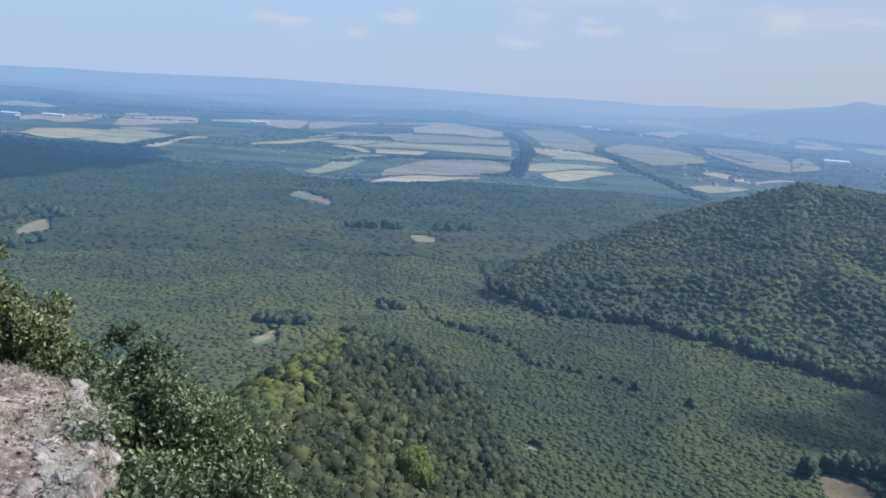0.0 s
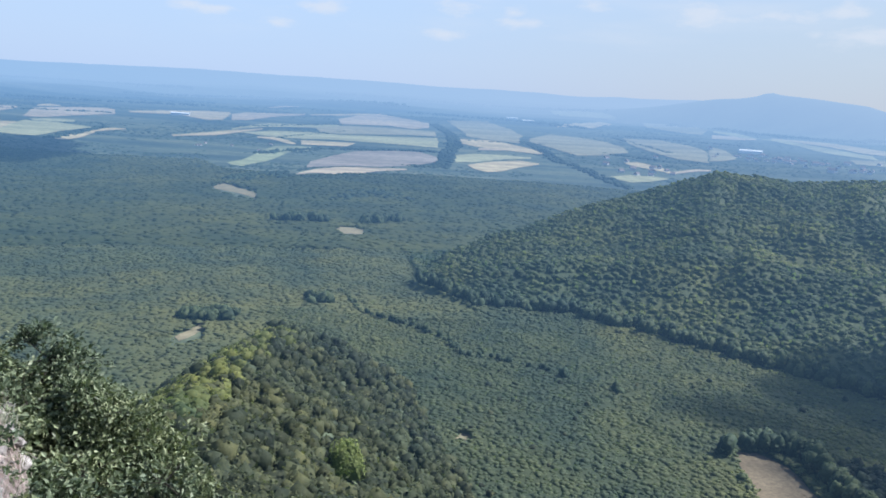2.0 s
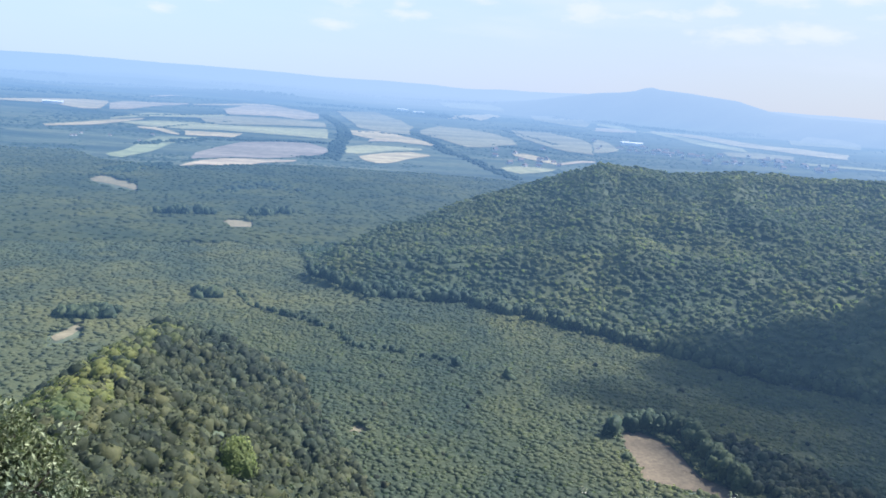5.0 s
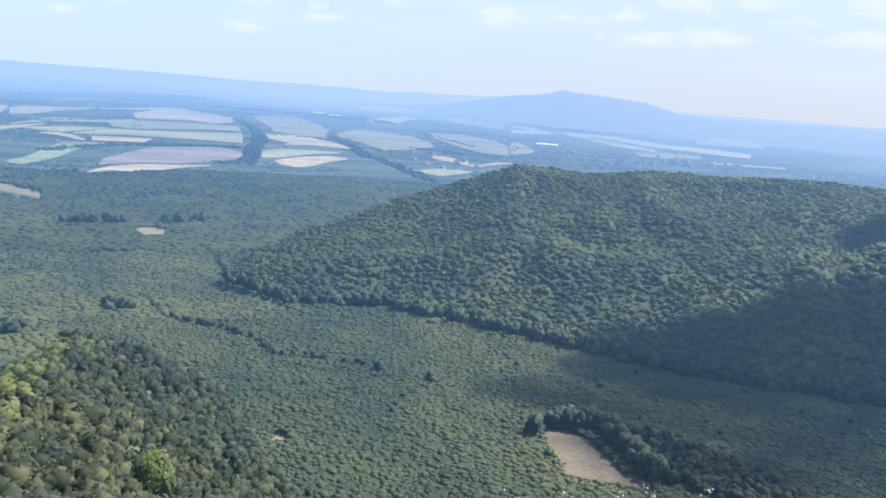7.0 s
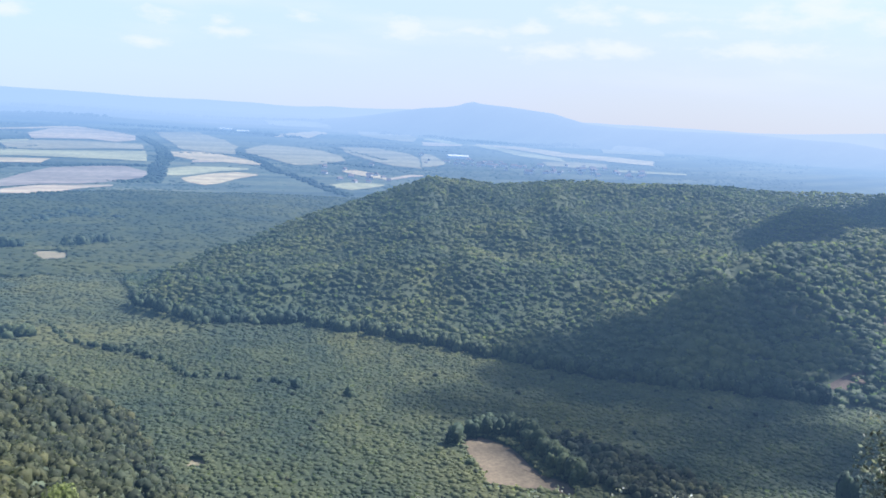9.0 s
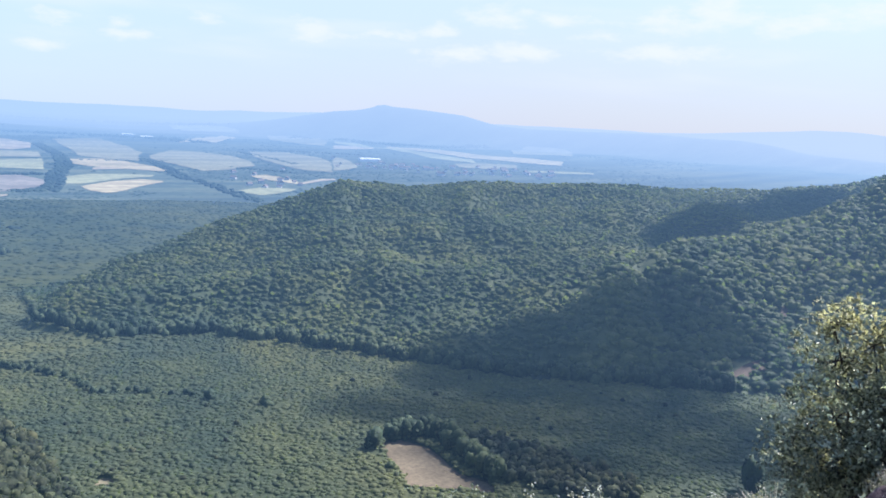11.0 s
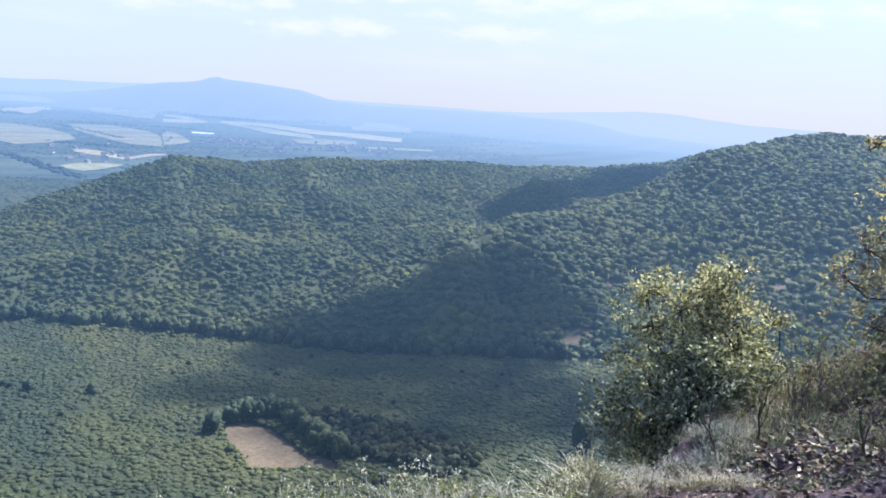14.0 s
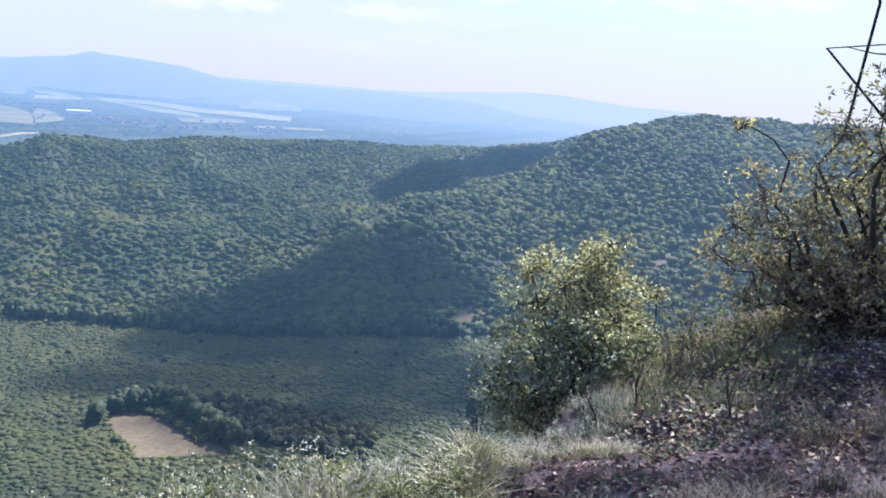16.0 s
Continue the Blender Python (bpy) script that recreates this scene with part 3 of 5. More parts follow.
def build_patches():
    for (name, material, label, _), poly in zip(PATCHES, CLEARINGS):
        cx = sum(r * math.sin(radians(b)) for b, r in poly) / len(poly)
        cy = sum(r * math.cos(radians(b)) for b, r in poly) / len(poly)
        rings, n, m = 6, len(poly), 4
        pts = []
        for i in range(n):
            for q in range(m):
                b = poly[i][0] + (poly[(i + 1) % n][0] - poly[i][0]) * q / m
                r = poly[i][1] + (poly[(i + 1) % n][1] - poly[i][1]) * q / m
                pts.append((r * math.sin(radians(b)), r * math.cos(radians(b))))
        pts = np.array(pts)
        wide = np.hypot(*(pts.max(0) - pts.min(0)))
        pts = pts + 0.02 * wide * np.stack([waves(pts[:, 0], pts[:, 1], wide * 0.16, 33), waves(pts[:, 0], pts[:, 1], wide * 0.16, 34)], 1)
        grid = [np.array([[cx, cy]]) + (pts - (cx, cy)) * (k / rings) * 1.06 for k in range(1, rings + 1)]
        xy = np.concatenate([[[cx, cy]]] + grid)
        z = land(xy[:, 0], xy[:, 1]) + 0.5
        N = n * m
        f = [(0, 0, 1 + i, 1 + (i + 1) % N) for i in range(N)]
        for k in range(rings - 1):
            a0, b0 = 1 + k * N, 1 + (k + 1) * N
            f += [(a0 + i, b0 + i, b0 + (i + 1) % N, a0 + (i + 1) % N) for i in range(N)]
        bm = bmesh.new()
        vs = [bm.verts.new(p) for p in zip(*place(xy[:, 0], xy[:, 1], z))]
        for q in f:
            bm.faces.new([vs[i] for i in dict.fromkeys(q)])
        bmesh.ops.recalc_face_normals(bm, faces=bm.faces)
        for face in bm.faces:
            face.smooth = True
        tagged(part(name, bm, material), label, name.replace("_", " ").split()[-1], kind="structure")


build_patches()


def free_spur(x, y):
    return spur_lift(x, y) < land(x, y) - 0.5


def stand_valley(x, y):
    return waves(x * 0.6 + y * 0.25, y, 34, 22) + 0.5 * waves(x * 0.7, y, 11, 35, 2)


def stand_old(x, y):
    return waves(x * 0.5, y, 45, 24)


def stand_hill(x, y):
    return 2.0 * waves(x, y, 55, 27) + 1.2 * waves(x, y, 17, 26)


def understory(name, label, a0, a1, step_a, r0, r1, step_r, keep, lift, material, seed):
    """An uneven leafy sheet added just under the crowns' tops, as lower foliage, so that the gaps between them stay
    light.
    """
    rng = np.random.default_rng(seed)
    ang, rad = np.radians(np.arange(a0, a1, step_a)), np.arange(r0, r1, step_r)
    A, R = np.meshgrid(ang, rad)
    R = R + rng.uniform(-0.3, 0.3, R.shape) * step_r
    X, Y = R * np.sin(A), R * np.cos(A)
    n, m = A.shape
    x, y = X.ravel(), Y.ravel()
    z = land(x, y) + lift(x, y) + rng.uniform(-0.4, 0.4, n * m)
    ok = keep(x, y, np.hypot(x, y), np.degrees(np.arctan2(x, y)))
    i, j = np.meshgrid(np.arange(n - 1), np.arange(m - 1), indexing="ij")
    q = (i * m + j).ravel()
    f = np.stack([q, q + 1, q + m + 1, q + m], 1)
    f = f[ok[f].all(1)]
    used = np.unique(f)
    v = np.stack(place(x, y, z), 1)[used]
    tagged(new(name, mesh_from(name, v, np.searchsorted(used, f), material)), label, "undergrowth", kind="stuff")


def build_woods():
    # young wood on the valley floor: small even crowns, in stands that run across the valley
    x, y, r, a, rng = scatter(-9, 58, 312, 740, 2.35, 1)
    foot = foot_line(a)
    k = (r < np.where(a > 0, foot - 2, 620)) & ~in_clearings(x, y, 3) & free_spur(x, y) & (a > -6 + 3 * waves(x, y, 60, 21))
    x, y, r = x[k], y[k], r[k]
    tone = stand_valley(x, y)
    rad = rng.uniform(1.5, 2.1, len(x)) * rng.choice((0.6, 0.8, 1.0, 1.0, 1.5), len(x)) + 0.2 * tone
    wood("valley_woodland", "dense young green woodland covering the valley floor", x, y, rad, 2.7 + rad + rng.uniform(-0.35, 0.35, len(x)) + 1.1 * tone,
         LEAF_VALLEY, 1, 2, 0.42, 11, 0.36)
    # older wood on the left of the valley
    x, y, r, a, rng = scatter(-32, 12, 312, 900, 3.3, 2)
    k = ((a <= -5.5 + 3 * waves(x, y, 60, 21)) | (r > 605)) & (r < np.where(a > -2, foot_line(a) - 5, 900)) & ~in_clearings(x, y, 6) & free_spur(x, y)
    x, y = x[k], y[k]
    rad = rng.uniform(2.0, 2.9, len(x)) * rng.choice((0.6, 0.8, 1.0, 1.0, 1.5), len(x))
    wood("valley_forest", "older broadleaf forest in the valley bottom", x, y, rad, 3.4 + rad + rng.uniform(-0.45, 0.45, len(x)) + 1.6 * stand_old(x, y), LEAF_VALLEY, 1, 0, 0.42, 12, 0.21)
    # the hills
    x, y, r, a, rng = scatter(2.6, 77, 560, 1400, 5.1, 3)
    foot = foot_line(a)
    crest = np.where(a < 62, np.interp(a, RIDGE_A, RIDGE_R), np.interp(a, BIG_A, BIG_R))
    big = (a > 52) | ((a > 40) & (r < np.interp(a, BIG_A, BIG_R)))
    k = (r > foot + 2) & (r < np.where(a < 9, np.maximum(crest + 80, 915), crest + 25)) & (~in_clearings(x, y) | (waves(x, y, 9, 29) > -0.02))
    near = k & ~big
    n = int(near.sum())
    xs, ys = x[near], y[near]
    stand = waves(xs, ys, 55, 27)
    rad = rng.uniform(2.8, 4.2, n) * rng.choice((0.6, 0.8, 1.0, 1.25), n) * (1 + 0.25 * stand)
    wood("hill_forest", "tall mixed broadleaf forest on a rounded hill", xs, ys, rad, 4.6 + rad + rng.uniform(-0.5, 0.6, n) + stand_hill(xs, ys), LEAF_HILL, 1, 4, 0.36, 13, 0.31)
    near = k & big & (rng.uniform(size=len(x)) < 0.62)
    n = int(near.sum())
    rad = rng.uniform(4.6, 6.8, n) * rng.choice((0.6, 0.8, 1.0, 1.2), n)
    wood("hill_forest", "tall old broadleaf forest on the higher hill", x[near], y[near], rad, 6.2 + rng.uniform(-1.0, 1.3, n) + rad * 0.55, LEAF_HILL, 1, 9, 0.3, 18, 0.58)
    # farther woods, which thin out towards the fields
    x, y, r, a, rng = scatter(-33, 26, 890, 2300, 11.2, 4)
    end = np.interp(a, (-38, -22, -12, -10, -6, 3, 12, 18), (2300, 2300, 2300, 1900, 1700, 1950, 2150, 2100))
    k = np.where(a > -2, r > np.interp(a, RIDGE_A, RIDGE_R) + 60, True) & ~in_clearings(x, y, 5) & (r < end + 60 * waves(x, y, 120, 28))
    x, y = x[k], y[k]
    rad = rng.uniform(4.8, 7.4, len(x))
    wood("far_woodland", "hazy green forest reaching to the fields", x, y, rad, 1.8 + rad + rng.uniform(-0.8, 0.8, len(x)) + 3.5 * waves(x, y, 130, 25), LEAF_FAR, 1, 0, 0.3, 14, 0.26)
    understory("valley_undergrowth", "green undergrowth that closes the young valley wood", -9, 58, 0.4, 312, 735, 3.6,
               lambda x, y, r, a: (r < np.where(a > 0, foot_line(a) - 2, 620)) & ~in_clearings(x, y, 5) & free_spur(x, y) & (a > -6 + 3 * waves(x, y, 60, 21)), lambda x, y: 2.75 + 1.1 * stand_valley(x, y), LEAF_VALLEY, 51)
    understory("valley_undergrowth", "green undergrowth of the older valley forest", -32, 12, 0.45, 312, 900, 4.5,
               lambda x, y, r, a: ((a <= -5.5 + 3 * waves(x, y, 60, 21)) | (r > 605)) & (r < np.where(a > -2, foot_line(a) - 5, 900)) & ~in_clearings(x, y, 8) & free_spur(x, y), lambda x, y: 3.5 + 1.6 * stand_old(x, y), LEAF_VALLEY, 52)
    understory("hill_undergrowth", "green undergrowth of the hill forest", -3, 46, 0.4, 565, 1400, 6.0,
               lambda x, y, r, a: (r > foot_line(a) + 9) & (r < np.where(a < 9, 915, np.interp(a, RIDGE_A, RIDGE_R))) & ~in_clearings(x, y),
               lambda x, y: 3.3 + stand_hill(x, y), LEAF_HILL, 53)
    understory("far_undergrowth", "hazy green undergrowth of the far woods", -33, 26, 0.5, 900, 2250, 14.0,
               lambda x, y, r, a: np.where(a > -2, r > np.interp(a, RIDGE_A, RIDGE_R) + 80, True) & ~in_clearings(x, y, 5) & (r < np.interp(a, (-38, -22, -12, -10, -6, 3, 12, 18), (2250, 2250, 2250, 1850, 1650, 1900, 2100, 2050)) + 60 * waves(x, y, 120, 28)),
               lambda x, y: 2.5 + 3.5 * waves(x, y, 130, 25), LEAF_FAR, 54)


build_woods()


def along(corners, step, width, seed, height=0.0):
    """Jittered places along a line given by bearings and dips."""
    rng = np.random.default_rng(seed)
    pts = [(spot(b, d, height), b) for b, d in corners]
    pts = [(r * math.sin(radians(b)), r * math.cos(radians(b))) for r, b in pts]
    xs, ys = [], []
    for (x0, y0), (x1, y1) in zip(pts, pts[1:]):
        n = max(2, int(math.hypot(x1 - x0, y1 - y0) / step * max(1, width / step)))
        t = rng.uniform(0, 1, n)
        xs.append(x0 + (x1 - x0) * t + rng.uniform(-0.5, 0.5, n) * width)
        ys.append(y0 + (y1 - y0) * t + rng.uniform(-0.5, 0.5, n) * width)
    return np.concatenate(xs), np.concatenate(ys), rng


def build_rows():
    """Taller, darker trees along the brook and round the glades."""
    for i, (corners, step, width, r0, label) in enumerate((
            ([(-1.9, -14.7), (-0.4, -16.2), (3.1, -16.9), (5.4, -17.6), (7.0, -18.7), (9.9, -18.9), (13.5, -19.3)], 2.5, 2.5, 2.0, "dark trees in a winding row along a brook"),
            ([(-4.4, -15.5), (-2.9, -15.5)], 4.0, 14, 4.4, "dark clump of tall trees"),
            ([(-12.6, -16.7), (-9.9, -16.6)], 4.0, 15, 4.6, "dark trees beside a pale glade"),
            ([(-6.3, -9.8), (-3.4, -9.8)], 8, 20, 6.5, "dark row of tall trees"),
            ([(-0.3, -9.8), (1.8, -9.5)], 8, 18, 6.0, "dark row of tall trees"),
            ([(-29.5, -9.9), (-27.3, -9.4), (-26.0, -9.2), (-25.2, -9.6)], 7, 16, 7.5, "dark trees by a brown clearing"),
            ([(33.6, -22.6), (36.2, -23.4), (38.6, -23.6), (41.2, -24.1), (43.4, -24.6)], 2.4, 34, 2.9, "broad stand of tall dark trees beyond a stubble field"),
            ([(-29.5, -11.4), (-28.0, -11.3), (-26.8, -11.0)], 6, 14, 6.0, "dark trees below a brown clearing"),
            ([(14.4, -19.6), (14.7, -19.6)], 2.0, 4, 3.4, "pair of dark trees"),
            ([(18.3, -20.0), (18.6, -20.0)], 2.0, 4, 3.0, "pair of dark trees"),
            ([(25.7, -23.1), (26.3, -22.9)], 2.0, 3, 3.6, "tall dark trees at the corner of a stubble field"),
            ([(27.3, -24.25), (27.8, -24.2)], 1.6, 2, 2.0, "dark bushes at the rim of the stubble"),
            ([(52.5, -23.1), (53.4, -22.9)], 2.2, 4, 3.4, "tall dark tree standing over the wood"),
            ([(27.2, -22.0), (31.2, -21.9), (33.2, -23.4), (35.5, -24.6)], 3.0, 9, 3.4, "tall dark trees along a stubble field"))):
        x, y, rng = along(corners, step, width, 40 + i)
        k = ~in_clearings(x, y)
        x, y = x[k], y[k]
        rad = r0 * rng.uniform(0.8, 1.2, len(x))
        wood("tree_row", label, x, y, rad, rad * (3.4 if "standing over" in label else 1.5 if "broad" in label else 1.9 if "a stubble field" in label else 1.3) + rng.uniform(1.5, 5, len(x)), LEAF_SPUR if "broad" in label else LEAF_DARK, 2, 30, 0.26, 60 + i, 2.0 if "standing over" in label else 1.4 if "along a stubble" in label or "corner" in label else 1.0, "tree row")
    # darker trees singly over the young wood, whose colour stands in for shadow blotches
    rng = np.random.default_rng(57)
    b, r = rng.uniform(2, 50, 130), rng.uniform(330, 560, 130)
    x, y = r * np.sin(np.radians(b)), r * np.cos(np.radians(b))
    k = (r < foot_line(b) - 12) & ~in_clearings(x, y, 8) & free_spur(x, y) & (waves(x, y, 70, 28) > -0.25)
    x, y = x[k], y[k]
    rad = rng.uniform(1.1, 2.1, len(x))
    wood("dark_trees", "single darker trees that stand in for shadow blotches in the young valley wood", x, y, rad, rad * 1.2 + rng.uniform(1.7, 2.9, len(x)), LEAF_SPUR, 2, 20, 0.28, 57, 1.0, "woods")
    # the tall edge of the hill forest, its shaded side put into dark leaf colour
    rng = np.random.default_rng(59)
    b = np.sort(rng.uniform(3.5, 51, 420))
    r = foot_line(b) + rng.uniform(-3, 9, len(b))
    x, y = r * np.sin(np.radians(b)), r * np.cos(np.radians(b))
    rad = rng.uniform(2.6, 4.2, len(b))
    wood("forest_edge", "tall trees along the hill forest's edge, their shaded side put into dark leaves", x, y, rad, 9.5 + rng.uniform(-2, 2.5, len(b)), LEAF_DARK, 2, 24, 0.28, 58, 1.25, "tree row")
    for i, (corners, step, width, r0) in enumerate((
            ([(3.9, -2.6), (5.2, -3.3), (5.5, -4.0), (5.0, -4.6), (5.0, -5.2), (4.4, -5.6)], 15, 52, 10), ([(10.2, -3.4), (11.4, -3.8), (12.6, -4.5), (14.6, -5.0), (16.3, -5.6), (18, -6.0)], 15, 50, 9),
            ([(-8.0, -5.3), (-3.7, -4.75), (4.35, -4.5)], 16, 50, 10), ([(2.4, -5.6), (4.5, -5.5)], 12, 50, 9), ([(15.5, -3.75), (19.5, -3.95)], 16, 40, 9),
            ([(16.3, -2.7), (20.1, -3.4)], 20, 40, 10), ([(-20.9, -4.8), (-17.7, -4.0)], 14, 40, 10), ([(-9.2, -3.55), (-2.6, -3.05)], 18, 50, 10),
            ([(-6.9, -4.2), (-2.2, -3.5)], 18, 20, 8), ([(6.4, -3.6), (11.8, -3.5)], 18, 25, 9), ([(16.7, -2.5), (24.8, -2.55)], 22, 60, 12),
            ([(-30, -1.35), (-21, -1.15), (-12, -1.25)], 60, 260, 30), ([(-16, -1.75), (-8, -1.55), (2, -1.5)], 60, 220, 26), ([(-3, -1.0), (8, -1.1), (15, -0.95)], 80, 300, 34),
            ([(2, -1.95), (9, -2.0), (14, -2.2)], 45, 160, 20), ([(-27, -2.1), (-19, -2.35), (-12, -2.3)], 40, 120, 18), ([(20, -1.5), (27, -1.75), (33, -1.5)], 60, 200, 26), ([(-24, -3.05), (-17, -3.1)], 26, 60, 13),
            ([(-9.4, -7.2), (-7.2, -6.6), (-5.4, -6.9)], 10, 60, 8), ([(-2.2, -8.2), (-0.2, -7.4), (2.0, -8.0)], 10, 50, 8))):
        x, y, rng = along(corners, step, width, 80 + i)
        rad = r0 * rng.uniform(0.7, 1.2, len(x))
        wood("hedgerow", "dark blue-green wooded strip between fields", x, y, rad, rad * 1.1, LEAF_HEDGE, 1, 0, 0.3, 100 + i, 0.5, "hedgerow")


build_rows()


# ---- the fields of the plain ----
FIELD_RIMS = []


def field(kind, upper, lower):
    """A field on the plain, fitted to the camera's view by the bearings and dips along its far and its near edge."""
    n, m = 24, 6

    def edge(corners):
        rng_r = [spot(b, d) for b, d in corners]
        p = np.array([(r * math.sin(radians(b)), r * math.cos(radians(b))) for r, (b, _) in zip(rng_r, corners)])
        t = np.array([b for b, _ in corners])
        u = np.linspace(t[0], t[-1], n)
        return np.stack([np.interp(u, t, p[:, 0]), np.interp(u, t, p[:, 1])], 1)
    far, near = edge(upper), edge(lower)
    FIELD_RIMS.append(np.concatenate([far, near[::-1]]))
    v = np.linspace(0, 1, m)[:, None, None]
    xy = (near[None] * (1 - v) + far[None] * v).reshape(-1, 2)
    span = np.linalg.norm(far[0] - near[-1])
    xy = xy + 0.012 * span * np.stack([waves(xy[:, 0], xy[:, 1], span * 0.12, 31), waves(xy[:, 0], xy[:, 1], span * 0.12, 32)], 1)
    r = np.hypot(xy[:, 0], xy[:, 1])
    x, y, z = place(xy[:, 0], xy[:, 1], land(xy[:, 0], xy[:, 1]) + 1.2 * r / 1500)
    i, j = np.meshgrid(np.arange(n - 1), np.arange(m - 1))
    a = (j * n + i).ravel()
    f = np.stack([a, a + 1, a + n + 1, a + n], 1)
    words = {"tan": "dry tan stubble field", "pink": "pale pinkish harvested field", "pale": "pale green and yellow field", "green": "light green meadow field",
             "grey": "hazy grey-green crop field", "plough": "purplish brown ploughed field"}
    tagged(new("field", mesh_from("field", np.stack([x, y, z], 1), f, CROPS[kind])), words[kind] + " on the distant plain", "field", "fields on the plain")


field("pink", [(-28.64, -2.43), (-27.72, -2.28), (-26.79, -2.34), (-25.53, -2.52)], [(-28.64, -2.60), (-27.42, -2.61), (-26.33, -2.62), (-25.53, -2.59)])
field("pink", [(-27.59, -3.23), (-26.81, -3.10), (-25.54, -3.07), (-23.92, -2.93), (-22.66, -2.94)], [(-27.60, -3.48), (-26.35, -3.35), (-25.39, -3.56), (-24.26, -3.44), (-22.59, -3.04)])
field("pink", [(-22.26, -3.46), (-21.75, -3.00), (-20.21, -2.89), (-17.75, -2.80), (-17.03, -2.88)], [(-22.26, -3.53), (-21.24, -3.56), (-19.16, -3.35), (-17.03, -3.18)])
field("tan", [(-21.51, -2.81), (-20.89, -2.71), (-20.14, -2.78)], [(-21.51, -2.88), (-20.14, -2.83)])
field("tan", [(-28.70, -4.17), (-26.83, -3.93), (-24.59, -3.84), (-22.60, -3.90)], [(-28.70, -4.24), (-27.47, -4.23), (-26.69, -4.41), (-25.58, -4.51), (-24.77, -4.49), (-22.60, -3.94)])
field("pale", [(-24.28, -4.50), (-23.11, -4.07), (-22.26, -3.78), (-20.56, -3.82), (-18.46, -4.06)], [(-24.28, -4.54), (-22.95, -4.64), (-21.77, -4.72), (-20.91, -4.56), (-20.04, -4.34), (-18.46, -4.09)])
field("pale", [(-21.93, -3.66), (-20.21, -3.62), (-19.34, -3.67)], [(-21.76, -3.76), (-19.86, -3.79), (-19.41, -3.77)])
field("tan", [(-20.63, -4.81), (-19.51, -4.51), (-18.10, -4.19), (-17.21, -4.04), (-16.37, -4.07)], [(-20.56, -4.88), (-19.87, -4.89), (-18.92, -4.70), (-18.10, -4.30), (-16.37, -4.11)])
field("tan", [(-16.13, -2.91), (-14.12, -2.80), (-11.51, -2.66), (-9.81, -2.67)], [(-16.13, -3.02), (-13.38, -2.99), (-11.31, -3.25), (-10.36, -3.20), (-9.80, -2.83)])
field("pink", [(-9.73, -2.78), (-8.85, -2.62), (-6.93, -2.57), (-4.92, -2.50)], [(-9.72, -3.17), (-8.64, -3.13), (-6.92, -2.81), (-4.92, -2.56)])
field("pink", [(-7.33, -2.19), (-6.18, -2.06), (-5.33, -2.01)], [(-7.33, -2.24), (-5.33, -2.06)])
field("tan", [(-4.61, -2.52), (-3.05, -2.41), (-1.30, -2.26), (-0.32, -2.22)], [(-4.60, -2.58), (-2.27, -2.45), (-0.32, -2.27)])
field("pink", [(-2.64, -2.71), (-1.49, -2.41), (0.07, -2.19), (1.25, -2.31), (2.43, -2.42), (3.62, -2.62)], [(-2.43, -3.05), (-1.06, -3.00), (0.90, -2.95), (2.48, -3.08), (3.64, -2.92)])
field("pale", [(-9.77, -3.74), (-8.63, -3.45), (-7.29, -3.28), (-5.35, -3.22), (-3.01, -3.12), (-2.62, -3.10)], [(-9.66, -3.81), (-7.67, -3.51), (-5.34, -3.42), (-3.00, -3.35), (-2.62, -3.21)])
field("grey", [(-4.17, -3.39), (-2.23, -3.15), (0.91, -3.07), (4.05, -3.17)], [(-3.76, -3.71), (-1.41, -3.68), (1.73, -3.52), (4.20, -3.47)])
field("tan", [(-13.54, -4.32), (-11.47, -4.10), (-9.77, -3.86), (-7.66, -3.63)], [(-13.53, -4.43), (-10.71, -4.23), (-9.19, -3.98), (-7.66, -3.70)])
field("pale", [(-9.19, -3.98), (-6.88, -3.74), (-4.55, -3.72), (-2.19, -3.77), (0.95, -3.69), (4.28, -3.58)], [(-7.64, -4.09), (-5.31, -4.19), (-2.96, -4.13), (0.20, -4.17), (4.34, -4.24)])
field("tan", [(-8.03, -4.19), (-6.87, -4.16), (-6.08, -4.31), (-5.49, -4.51)], [(-8.02, -4.26), (-7.05, -4.33), (-6.07, -4.54), (-5.48, -4.59)])
field("tan", [(-5.11, -4.29), (-2.95, -4.28), (-1.37, -4.26)], [(-5.09, -4.57), (-3.72, -4.56), (-1.95, -4.54)])
field("green", [(-9.85, -6.02), (-8.75, -5.66), (-7.60, -5.09), (-6.84, -4.78), (-5.67, -4.72), (-4.10, -4.70)], [(-9.85, -6.14), (-9.11, -6.22), (-7.96, -5.97), (-6.81, -5.60), (-5.65, -5.10), (-4.09, -4.90)])
field("plough", [(-4.45, -5.70), (-2.90, -5.22), (-1.34, -4.81), (1.02, -4.66), (2.99, -4.60), (4.31, -4.90)], [(-4.62, -6.10), (-3.64, -6.01), (-1.67, -5.85), (0.31, -5.80), (2.27, -5.63), (4.34, -5.25)])
field("pink", [(-5.96, -6.88), (-4.81, -6.35), (-4.03, -6.19), (-2.85, -6.00), (-1.27, -5.90), (0.31, -5.88), (2.29, -5.83)], [(-5.96, -6.96), (-4.99, -6.67), (-4.41, -6.44), (-2.43, -6.45), (-1.05, -6.32), (0.32, -6.08), (2.29, -5.91)])
field("grey", [(4.84, -2.33), (7.64, -2.21), (9.18, -2.60), (10.16, -2.99)], [(5.79, -2.91), (6.37, -3.32), (8.46, -3.49), (10.00, -3.54)])
